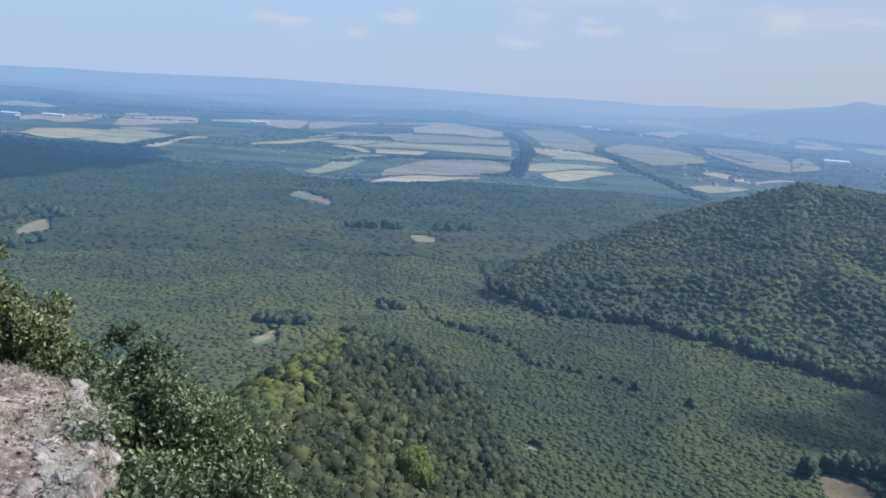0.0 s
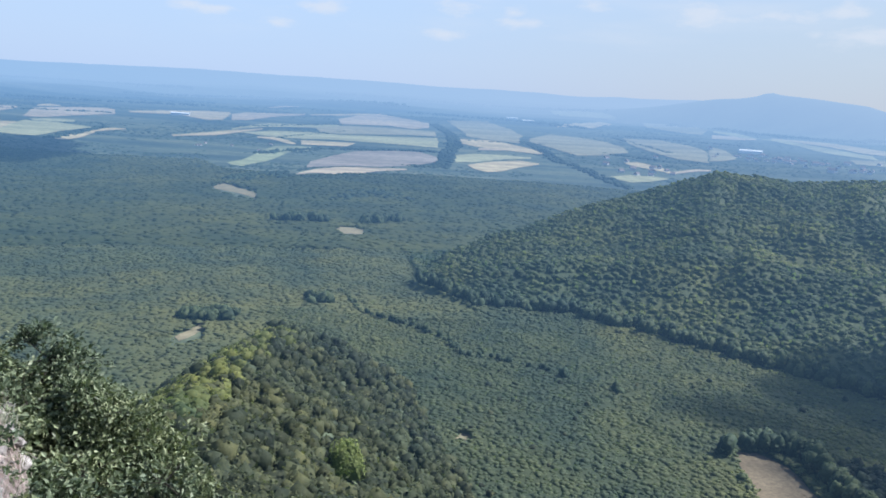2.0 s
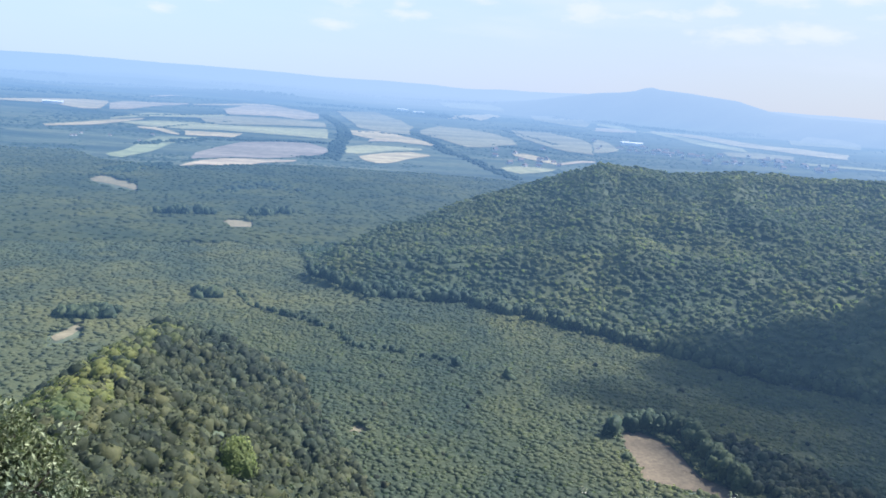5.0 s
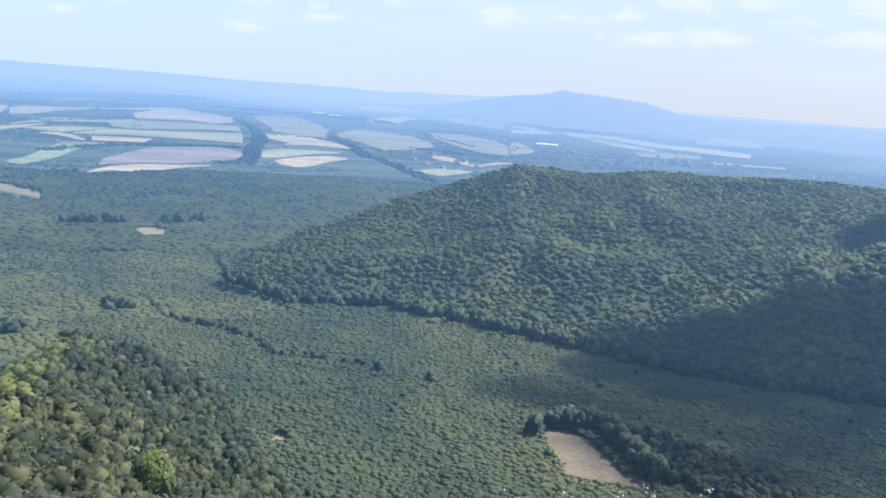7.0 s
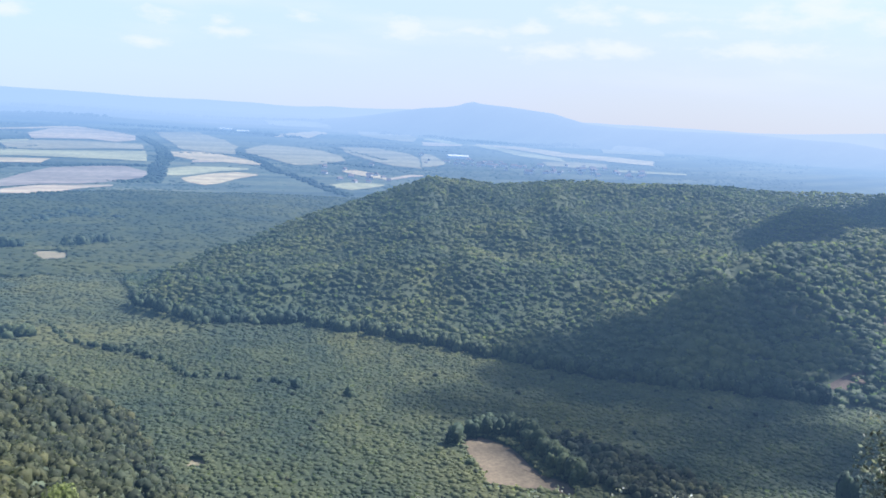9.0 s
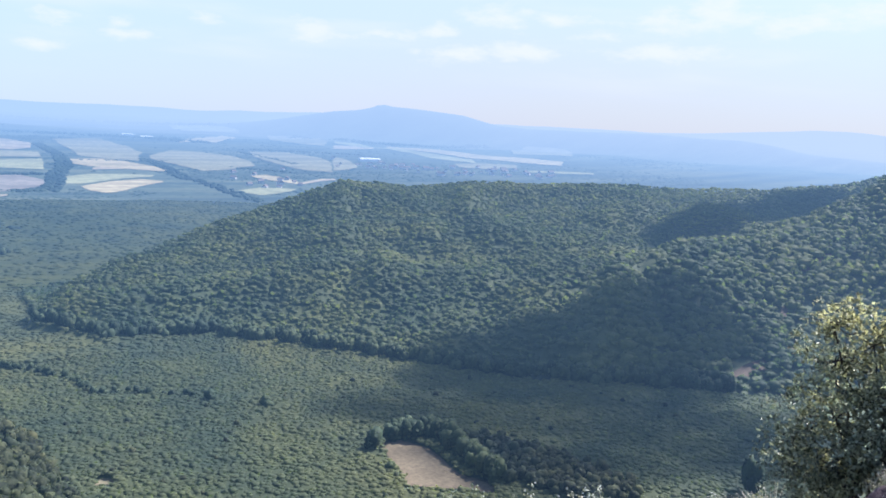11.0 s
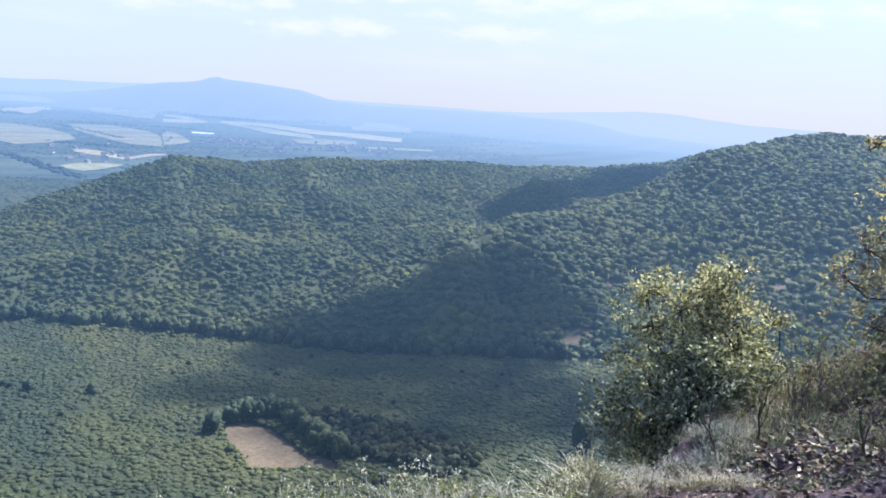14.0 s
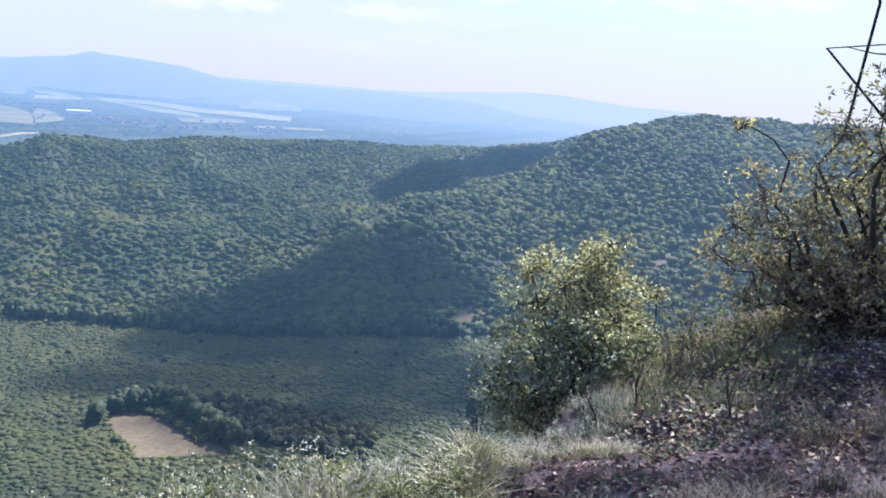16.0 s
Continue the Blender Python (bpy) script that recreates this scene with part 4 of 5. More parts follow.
field("tan", [(5.81, -3.55), (7.70, -3.46), (9.23, -3.63), (10.79, -3.87), (11.77, -4.11)], [(6.01, -3.84), (6.96, -3.97), (8.87, -4.08), (10.41, -4.17), (11.77, -4.19)])
field("pink", [(7.15, -4.07), (8.10, -3.90), (8.94, -3.96)], [(7.16, -4.19), (8.95, -4.11)])
field("tan", [(6.44, -5.26), (8.14, -4.93), (10.06, -4.73), (11.42, -4.83)], [(6.44, -5.30), (7.02, -5.54), (7.98, -5.67), (8.94, -5.54), (10.08, -5.19), (11.43, -4.91)])
field("pale", [(5.40, -4.68), (6.98, -4.47), (9.27, -4.43), (10.82, -4.45)], [(5.42, -5.13), (6.62, -5.10), (8.90, -4.73), (10.82, -4.56)])
field("grey", [(10.56, -3.19), (11.89, -2.79), (13.84, -2.84), (15.81, -3.01), (17.01, -3.30)], [(10.76, -3.41), (12.33, -3.72), (13.92, -4.08), (15.48, -3.96), (17.43, -3.62)])
field("pale", [(11.80, -1.18), (13.73, -1.07), (15.28, -1.07), (16.28, -1.31)], [(12.59, -1.50), (14.14, -1.47), (15.31, -1.46), (16.29, -1.54)])
field("tan", [(12.43, -2.13), (14.17, -1.85), (15.13, -1.70), (16.03, -1.75)], [(12.44, -2.25), (14.18, -2.08), (14.77, -2.19), (16.04, -1.82)])
field("grey", [(16.96, -2.69), (19.31, -2.62), (21.69, -2.90), (22.50, -3.15)], [(17.18, -2.98), (18.59, -3.38), (20.59, -3.77), (22.56, -3.84)])
field("tan", [(17.08, -4.24), (18.06, -4.20), (19.46, -4.37), (20.27, -4.62)], [(17.28, -4.38), (18.28, -4.54), (19.48, -4.68), (20.28, -4.77)])
field("pale", [(16.29, -5.31), (17.54, -5.10), (19.12, -5.06), (20.11, -5.10)], [(16.57, -5.45), (17.77, -5.60), (18.75, -5.48), (20.12, -5.18)])
field("pink", [(20.47, -4.64), (21.82, -4.33), (22.80, -4.29)], [(20.48, -4.76), (21.84, -4.49), (22.81, -4.37)])
field("pale", [(22.57, -1.75), (24.72, -1.88), (27.82, -2.05), (30.12, -2.31), (32.39, -2.49)], [(22.58, -1.86), (24.73, -2.04), (27.84, -2.28), (30.16, -2.61), (32.42, -2.75)])
field("tan", [(26.27, -1.91), (29.32, -1.92), (31.97, -2.11), (35.64, -2.19), (38.48, -2.30)], [(26.66, -1.99), (29.35, -2.15), (32.01, -2.41), (35.68, -2.53), (38.52, -2.59)])
field("pink", [(22.59, -2.01), (23.95, -1.98), (25.31, -2.03)], [(22.61, -2.25), (23.97, -2.21), (25.32, -2.10)])
field("grey", [(22.55, -2.79), (23.46, -2.91), (24.28, -3.31)], [(22.63, -3.72), (23.33, -3.66), (24.29, -3.47)])
field("grey", [(30.94, -2.85), (33.16, -2.72), (35.34, -2.71)], [(31.34, -3.08), (33.20, -3.10), (35.37, -2.93)])
field("grey", [(34.85, -1.71), (35.89, -1.39), (37.66, -1.38), (39.08, -1.62)], [(35.07, -1.99), (36.32, -1.95), (37.73, -1.89), (39.12, -1.91)])
field("pale", [(36.11, -3.04), (38.22, -2.98), (40.63, -2.96)], [(36.30, -3.17), (38.24, -3.13), (40.65, -3.06)])
field("grey", [(18.05, -1.56), (20.40, -1.53), (22.17, -1.70)], [(18.27, -1.85), (20.44, -1.99), (22.01, -2.06)])


def build_copses():
    """Scattered woods and lone trees between the fields."""
    rng = np.random.default_rng(91)
    r, a = np.exp(rng.uniform(math.log(1950), math.log(7500), 26000)), rng.uniform(-32, 48, 26000)
    x, y = r * np.sin(np.radians(a)), r * np.cos(np.radians(a))
    k = (waves(x, y, 520, 92) > 0.02) | (rng.uniform(size=len(x)) < 0.03)
    k &= ~((a > -2) & (r < np.interp(a, RIDGE_A, RIDGE_R) + 700) & (a > 30))
    for q in FIELD_RIMS:
        inside = np.zeros(len(x), bool)
        for i in range(len(q)):
            (x0, y0), (x1, y1) = q[i], q[i - 1]
            inside ^= ((y0 > y) != (y1 > y)) & (x < (x1 - x0) * (y - y0) / (y1 - y0 + 1e-9) + x0)
        k &= ~inside
    x, y, r = x[k], y[k], r[k]
    rad = rng.uniform(9, 17, len(x)) * (r / 3000) ** 0.5
    wood("copses", "dark blue-green copses scattered between distant fields", x, y, rad, rad * 0.7, LEAF_HEDGE, 1, 0, 0.3, 93, 0.4, "copse")


build_copses()


def bark_material(name, a, b):
    return earth_material(name, [(0.3, a), (0.7, b)], 9.0, 0.6)


BARK = bark_material("grey_brown_bark", (0.07, 0.055, 0.045), (0.16, 0.13, 0.11))
TWIG_BARK = bark_material("grey_twig_bark", (0.085, 0.072, 0.074), (0.17, 0.148, 0.15))
DARK_BARK = bark_material("dark_bark", (0.025, 0.02, 0.018), (0.06, 0.05, 0.045))


def tubes(paths, sides=6):
    """Tapered round limbs: each path is a list of (place, radius)."""
    av, af, n = [], [], 0
    for path in paths:
        for i, (p, r) in enumerate(path):
            q = path[min(i + 1, len(path) - 1)][0] - path[max(i - 1, 0)][0]
            q = q / (np.linalg.norm(q) + 1e-9)
            u = np.cross(q, (0.3, 0.9, 0.2))
            u /= np.linalg.norm(u) + 1e-9
            w = np.cross(q, u)
            a = np.arange(sides) / sides * 2 * np.pi
            av.append(p + r * (np.cos(a)[:, None] * u + np.sin(a)[:, None] * w))
        k = np.arange(sides)
        for i in range(len(path) - 1):
            a0, b0 = n + i * sides, n + (i + 1) * sides
            af.append(np.stack([a0 + k, a0 + (k + 1) % sides, b0 + (k + 1) % sides, b0 + k], 1))
        n += len(path) * sides
    return np.concatenate(av), np.concatenate(af)


def thing(name, label, category, at=(0, 0, 0), group=""):
    return tagged(set_at(new(name), at), label, category, group)


def set_at(ob, at):
    ob.location = at
    return ob


def piece(name, me, parent, label=""):
    ob = new(name, me)
    ob.parent = parent
    return tagged(ob, label)


def limb(rng, a, b, r0, r1, bend=0.12, steps=5):
    """A crooked tapering limb from a to b."""
    a, b = np.array(a, float), np.array(b, float)
    size = np.linalg.norm(b - a)
    out = []
    for i in range(steps + 1):
        t = i / steps
        off = rng.normal(size=3) * bend * size * math.sin(math.pi * t) * 0.6
        out.append((a + (b - a) * t + off, r0 + (r1 - r0) * t))
    return out


def build_spur():
    rng = np.random.default_rng(15)
    x, y, r, a, rng = scatter(-32, 26, 105, 540, 4.3, 5)
    k = spur_lift(x, y) > land(x, y) - 0.5
    x, y, r = x[k], y[k], r[k]
    side = spur_side(x, y)
    # yellow-green trees near the crest, with the flank's sunlight put into their colour
    lime = (side < 12 + 12 * waves(x, y, 22, 19)) & (side > -30) & (rng.uniform(size=len(x)) < 0.72) & (r > 230) & (r < 445)
    near = (r < 285) & (-r * 0.62 < land(x, y) + 12)
    r1 = spot(-1.0, -25.6, 11.0)
    clear = (np.abs(np.degrees(np.arctan2(x, y)) + 1.0) < 1.4) & (r > r1 - 26) & (r < r1 + 5)
    x, y, r, side, lime, near = (q[~clear] for q in (x, y, r, side, lime, near))
    order = np.argsort(np.where(near, r, 9e9))
    single = np.zeros(len(x), bool)
    single[order[:210]] = True
    single &= near
    rest = ~single
    for name, label, kk, m, seed in (("spur_forest", "dark oak forest on a narrow spur below the lookout", rest & ~lime, LEAF_SPUR, 16),
                                     ("spur_thicket", "yellow-green thicket on the spur's left flank, its sunlit look put into the leaf colour", rest & lime, LEAF_LIME, 17)):
        rad = rng.uniform(2.3, 3.7, kk.sum()) * rng.choice((0.7, 1.0, 1.0, 1.3), kk.sum())
        wood(name, label, x[kk], y[kk], rad, rad * 1.2 + rng.uniform(4.2, 6.2, kk.sum()), m, 1, 30, 0.16, seed, 0.85)
    # the nearest trees of the spur, one by one
    kinds = []
    for q in range(8):
        g = np.random.default_rng(200 + q)
        tree = thing("oak_tree", "dark green oak tree on the wooded spur" if q < 6 else "yellow-green tree among darker oaks", "tree", group="trees of the spur")
        cv, cf = crown_form(g, 2, 760, 0.08, g.uniform(0.85, 1.25))
        cv = cv * 4.3 + (0, 0, 8.2)
        paths = [limb(g, (0, 0, -1.5), (g.normal() * 0.3, g.normal() * 0.3, 8), 0.24, 0.12)]
        for _ in range(3):
            d = g.normal(size=3)
            d[2] = abs(d[2]) + 0.5
            d /= np.linalg.norm(d)
            paths.append(limb(g, (0, 0, g.uniform(3, 6)), np.array((0, 0, 7.5)) + d * 3.2, 0.1, 0.03))
        tv, tf = tubes(paths, 4)
        piece("trunk", mesh_from("trunk", tv, tf, BARK), tree)
        piece("crown", mesh_from("crown", cv, cf, LEAF_SPUR if q < 6 else LEAF_LIME, False), tree)
        kinds.append(tree)
    used = set()
    zz = land(x, y)
    for i in np.where(single)[0]:
        q = rng.integers(6, 8) if (lime[i] or rng.uniform() < 0.06) else rng.integers(0, 6)
        s0 = rng.uniform(0.5, 0.95)
        m = pose(x[i], y[i], zz[i], 0, 0, rng.uniform(0, 360))
        if q not in used:
            used.add(q)
            kinds[q].matrix_basis = m
            continue
        copy_thing(kinds[q], m).scale = (s0, s0, s0 * rng.uniform(0.85, 1.1))
    x1, y1 = r1 * math.sin(radians(-1.0)), r1 * math.cos(radians(-1.0))
    g = np.random.default_rng(230)
    tall = thing("oak_tree", "tall bright yellow-green tree above darker oaks", "tree", (x1, y1, float(land(np.array([x1]), np.array([y1]))[0])), "trees of the spur")
    cv, cf = crown_form(g, 2, 1300, 0.07, 1.75)
    tv, tf = tubes([limb(g, (0, 0, -1.5), (0.3, 0.1, 11), 0.28, 0.1)] + [limb(g, (0, 0, z), (dx, dy, z + 4), 0.1, 0.03) for z, dx, dy in ((3, 2.2, 0.8), (5, -2.0, 1.1), (6.5, 0.6, -2.2))], 5)
    piece("trunk", mesh_from("trunk", tv, tf, BARK), tall)
    piece("crown", mesh_from("crown", cv * 5.6 + (0, 0, 8.4), cf, LEAF_BRIGHT, False), tall)
    for q, tree in enumerate(kinds):
        if q not in used:
            tree.location = (x[0] + 3 * q, y[0], zz[0])


build_spur()


def build_cloud(shade, seed, material, step=30.0):
    """An unseen cumulus, added overhead and shaped so that its shade falls on the land within those corners (bearing,
    distance).
    """
    rng = np.random.default_rng(seed)
    b, r = np.radians([q[0] for q in shade]), np.array([q[1] for q in shade], float)
    x, y = r * np.sin(b), r * np.cos(b)
    x, y, z = place(x, y, land(x, y))
    up = (600 - z) / SUN_WAY.z
    px, py = x + SUN_WAY.x * up, y + SUN_WAY.y * up
    gx, gy = np.meshgrid(np.arange(px.min(), px.max(), step), np.arange(py.min(), py.max(), step))
    gx, gy = gx.ravel() + rng.uniform(-0.3, 0.3, gx.size) * step, gy.ravel() + rng.uniform(-0.3, 0.3, gy.size) * step
    inside = np.zeros(len(gx), bool)
    for i in range(len(px)):
        x0, y0, x1, y1 = px[i], py[i], px[i - 1], py[i - 1]
        inside ^= ((y0 > gy) != (y1 > gy)) & (gx < (x1 - x0) * (gy - y0) / (y1 - y0 + 1e-9) + x0)
    v0, f0 = ico(2)
    av, af, n = [], [], 0
    for cx, cy in zip(gx[inside], gy[inside]):
        size = step * rng.uniform(0.86, 1.1)
        p = v0 * size * (1 + 0.12 * waves(v0[:, 0] * 3 + cx, v0[:, 1] * 3 + v0[:, 2] * 2, 1.0, 5))[:, None]
        p[:, 2] = np.maximum(p[:, 2], -size * 0.3) * 0.6
        av.append(p + (cx, cy, 600 + size * rng.uniform(0, 0.6)))
        af.append(f0 + n)
        n += len(v0)
    tagged(new("cloud", mesh_from("cloud", np.concatenate(av), np.concatenate(af), material)), "unseen cumulus cloud shaped to cast its shade on the land", "cloud", kind="structure")


build_cloud([(29.0, 590), (30.8, 606), (35, 640), (38.1, 670), (42, 678), (45, 690), (48.5, 698), (51, 702), (51.5, 670), (50.6, 620), (50, 545), (42, 535), (35, 535), (30.5, 560)], 77, CLOUD)
build_cloud([(19.4, 490), (26.5, 506), (31.5, 550), (42, 540), (58, 560), (57, 460), (51, 438), (45, 408), (40, 384), (36.6, 380), (33, 408), (29, 446), (26.6, 475)], 80, THIN_CLOUD, 24.0)
build_cloud([(45.0, 950), (48.6, 1080), (52.8, 1215), (57, 1290), (57.5, 1180), (53, 1060), (49.5, 940), (46.2, 890)], 79, CLOUD)
build_cloud([(-32, 2437), (-28.7, 2437), (-25.6, 2564), (-19.9, 2700), (-19.2, 2390), (-22.3, 1970), (-25.6, 1822), (-28.8, 1705), (-32, 1650)], 78, CLOUD, 50.0)


# ---- villages on the plain ----
def build_villages():
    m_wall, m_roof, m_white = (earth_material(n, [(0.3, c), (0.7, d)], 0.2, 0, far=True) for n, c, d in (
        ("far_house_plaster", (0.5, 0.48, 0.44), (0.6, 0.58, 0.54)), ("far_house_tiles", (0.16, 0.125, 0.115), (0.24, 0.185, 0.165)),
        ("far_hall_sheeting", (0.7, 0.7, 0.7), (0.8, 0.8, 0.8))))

    def house(name, label, w, l, h, roof_h, wall_m, roof_m):
        ob = thing(name, label, name.replace("_", " ").split()[-1], group="buildings on the plain")
        bm = bmesh.new()
        bmesh.ops.create_cube(bm, size=1, matrix=Matrix.Translation((0, 0, h / 2)) @ Matrix.Diagonal((w, l, h, 1)))
        part("wall", bm, wall_m, ob)
        bm = bmesh.new()
        v = [bm.verts.new(p) for p in ((-w * .56, -l * .54, h), (w * .56, -l * .54, h), (w * .56, l * .54, h), (-w * .56, l * .54, h), (0, -l * .54, h + roof_h), (0, l * .54, h + roof_h))]
        for q in ((0, 1, 4), (1, 2, 5, 4), (2, 3, 5), (3, 0, 4, 5), (0, 3, 2, 1)):
            bm.faces.new([v[i] for i in q])
        part("roof", bm, roof_m, ob)
        return ob

    def put(ob, b, d, turn, size=1.0, first=False):
        r = spot(b, d)
        x, y = r * math.sin(radians(b)), r * math.cos(radians(b))
        px, py, pz = (float(q[0]) for q in place(np.array([x]), np.array([y]), land(np.array([x]), np.array([y]))))
        k = float(squeeze(np.array([r]))[0]) / r * size
        m = pose(px, py, pz, 0, 0, turn)
        if first:
            ob.matrix_basis = m
            c = ob
        else:
            c = copy_thing(ob, m)
        c.scale = (k, k, k)

    rng = np.random.default_rng(9)
    cottage = house("house", "small pale house with a red tiled roof", 14, 20, 7, 6, m_wall, m_roof)
    hall = house("hall", "long white farm hall with a low roof", 40, 110, 14, 6, m_white, m_white)
    put(hall, 25.1, -2.95, 80, 1.0, True)
    for b, d, t in ((-28.1, -3.15, 70), (-25.7, -3.15, 95), (9.3, -1.9, 80), (10.4, -2.0, 90), (-13.0, -3.0, 90)):
        put(hall, b, d, t, 0.8)
    put(cottage, 25.0, -3.4, 20, 1.0, True)
    for _ in range(70):
        b = rng.uniform(22.5, 38)
        put(cottage, b, -3.42 + rng.normal() * 0.16 + 0.02 * abs(b - 29), rng.uniform(0, 180), rng.uniform(0.7, 1.5))
    for _ in range(14):
        put(cottage, rng.uniform(15.5, 20.5), -4.55 + rng.normal() * 0.3, rng.uniform(0, 180), rng.uniform(0.7, 1.2))
    for _ in range(6):
        put(cottage, rng.uniform(-12.8, -7.0), -4.9 + rng.normal() * 0.25, rng.uniform(0, 180), rng.uniform(0.4, 0.8))


build_villages()


# ---- the lookout ----
ROCK = earth_material("pale_limestone", [(0.3, (0.1, 0.088, 0.084)), (0.5, (0.21, 0.19, 0.18)), (0.7, (0.36, 0.335, 0.32))], 9.0, 1.0)
# bush leaves: palest and darkest tones put highlights and shaded gaps into the colour
LEAF_OAK = leaf_material("oak_bush_leaves", (0.036, 0.05, 0.032), (0.108, 0.13, 0.08), (0.27, 0.29, 0.2), through_leaf=0.22, patch=0.7, gloss=0.45, sheen=0.2)
LEAF_TURN = leaf_material("turning_leaves", (0.062, 0.066, 0.05), (0.245, 0.25, 0.178), (0.6, 0.595, 0.47), through_leaf=0.37, patch=0.8, gloss=0.4, shine=(1.06, 1.12, 0.82), sheen=0.3)
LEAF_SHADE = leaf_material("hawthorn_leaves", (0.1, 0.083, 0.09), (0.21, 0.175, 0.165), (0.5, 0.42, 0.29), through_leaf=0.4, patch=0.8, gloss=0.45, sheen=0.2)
LEAF_SHRUB = leaf_material("shrub_leaves", (0.06, 0.062, 0.05), (0.125, 0.128, 0.095), (0.27, 0.265, 0.19), through_leaf=0.3, patch=0.9)
STRAW = leaf_material("dry_grass_blades", (0.135, 0.12, 0.11), (0.255, 0.233, 0.213), (0.42, 0.39, 0.365), through_leaf=0.2, patch=0.9)
GRASS = leaf_material("greyish_grass_blades", (0.04, 0.034, 0.042), (0.094, 0.08, 0.097), (0.19, 0.168, 0.19), through_leaf=0.2, patch=0.9)
PALE_GRASS = leaf_material("faded_tall_grass", (0.078, 0.08, 0.074), (0.15, 0.15, 0.136), (0.28, 0.27, 0.25), through_leaf=0.25, patch=0.9)
LITTER = leaf_material("fallen_leaves", (0.05, 0.031, 0.034), (0.106, 0.068, 0.07), (0.34, 0.295, 0.28), through_leaf=0.05, patch=0.9)
PALE_LITTER = leaf_material("pale_dry_leaves", (0.1, 0.07, 0.055), (0.26, 0.21, 0.17), (0.5, 0.46, 0.4), through_leaf=0.1, patch=0.9)
HERB = leaf_material("low_herb_leaves", (0.045, 0.058, 0.044), (0.092, 0.115, 0.088), (0.19, 0.205, 0.16), through_leaf=0.2, patch=0.9)
WEED = leaf_material("weed_leaves", (0.085, 0.094, 0.062), (0.17, 0.178, 0.118), (0.33, 0.325, 0.235), through_leaf=0.3, patch=0.9)
WEED_FRESH = leaf_material("fresh_weed_leaves", (0.07, 0.078, 0.036), (0.15, 0.16, 0.078), (0.32, 0.315, 0.17), through_leaf=0.35, patch=0.9)
BLEACHED = leaf_material("bleached_grass", (0.26, 0.235, 0.2), (0.44, 0.4, 0.35), (0.62, 0.58, 0.52), through_leaf=0.3, patch=0.9)
UMBEL = leaf_material("pale_flower_heads", (0.28, 0.27, 0.22), (0.46, 0.44, 0.38), (0.64, 0.62, 0.55), through_leaf=0.2, patch=0.9)


def at(bearing, dip, dist):
    c = math.cos(radians(dip))
    return np.array((dist * c * math.sin(radians(bearing)), dist * c * math.cos(radians(bearing)), dist * math.sin(radians(dip))))


def foot_of(bearing, dip):
    """Where the near ground is met at a bearing and dip."""
    r = np.linspace(1.2, 16, 900)
    x, y = r * math.sin(radians(bearing)), r * math.cos(radians(bearing))
    under = land(x, y) >= r * math.tan(radians(dip))
    k = int(np.argmax(under)) if under.any() else 300
    return np.array((x[k], y[k], float(land(x[k:k + 1], y[k:k + 1])[0])))


def leaf_mesh(name, centres, along_way, size, rng, material, wide=0.55):
    """Single leaves: each is a small folded blade with its own turn."""
    n = len(centres)
    t = along_way + rng.normal(scale=0.6, size=(n, 3))
    t /= np.linalg.norm(t, axis=1)[:, None]
    nrm = rng.normal(size=(n, 3)) * 0.75 + (0, 0, 0.8)
    b = np.cross(t, nrm)
    b /= np.linalg.norm(b, axis=1)[:, None] + 1e-9
    up = np.cross(b, t)
    s = size * rng.uniform(0.55, 1.3, (n, 1))
    v = np.stack([centres, centres + t * s * 0.45 + b * s * wide * 0.5 + up * s * 0.12, centres + t * s - up * s * 0.1,
                  centres + t * s * 0.5 - b * s * wide * 0.5 + up * s * 0.12], 1).reshape(-1, 3)
    q = 4 * np.arange(n)[:, None]
    f = np.concatenate([q + (0, 1, 2), q + (0, 2, 3)])
    return mesh_from(name, v, f, material, False)


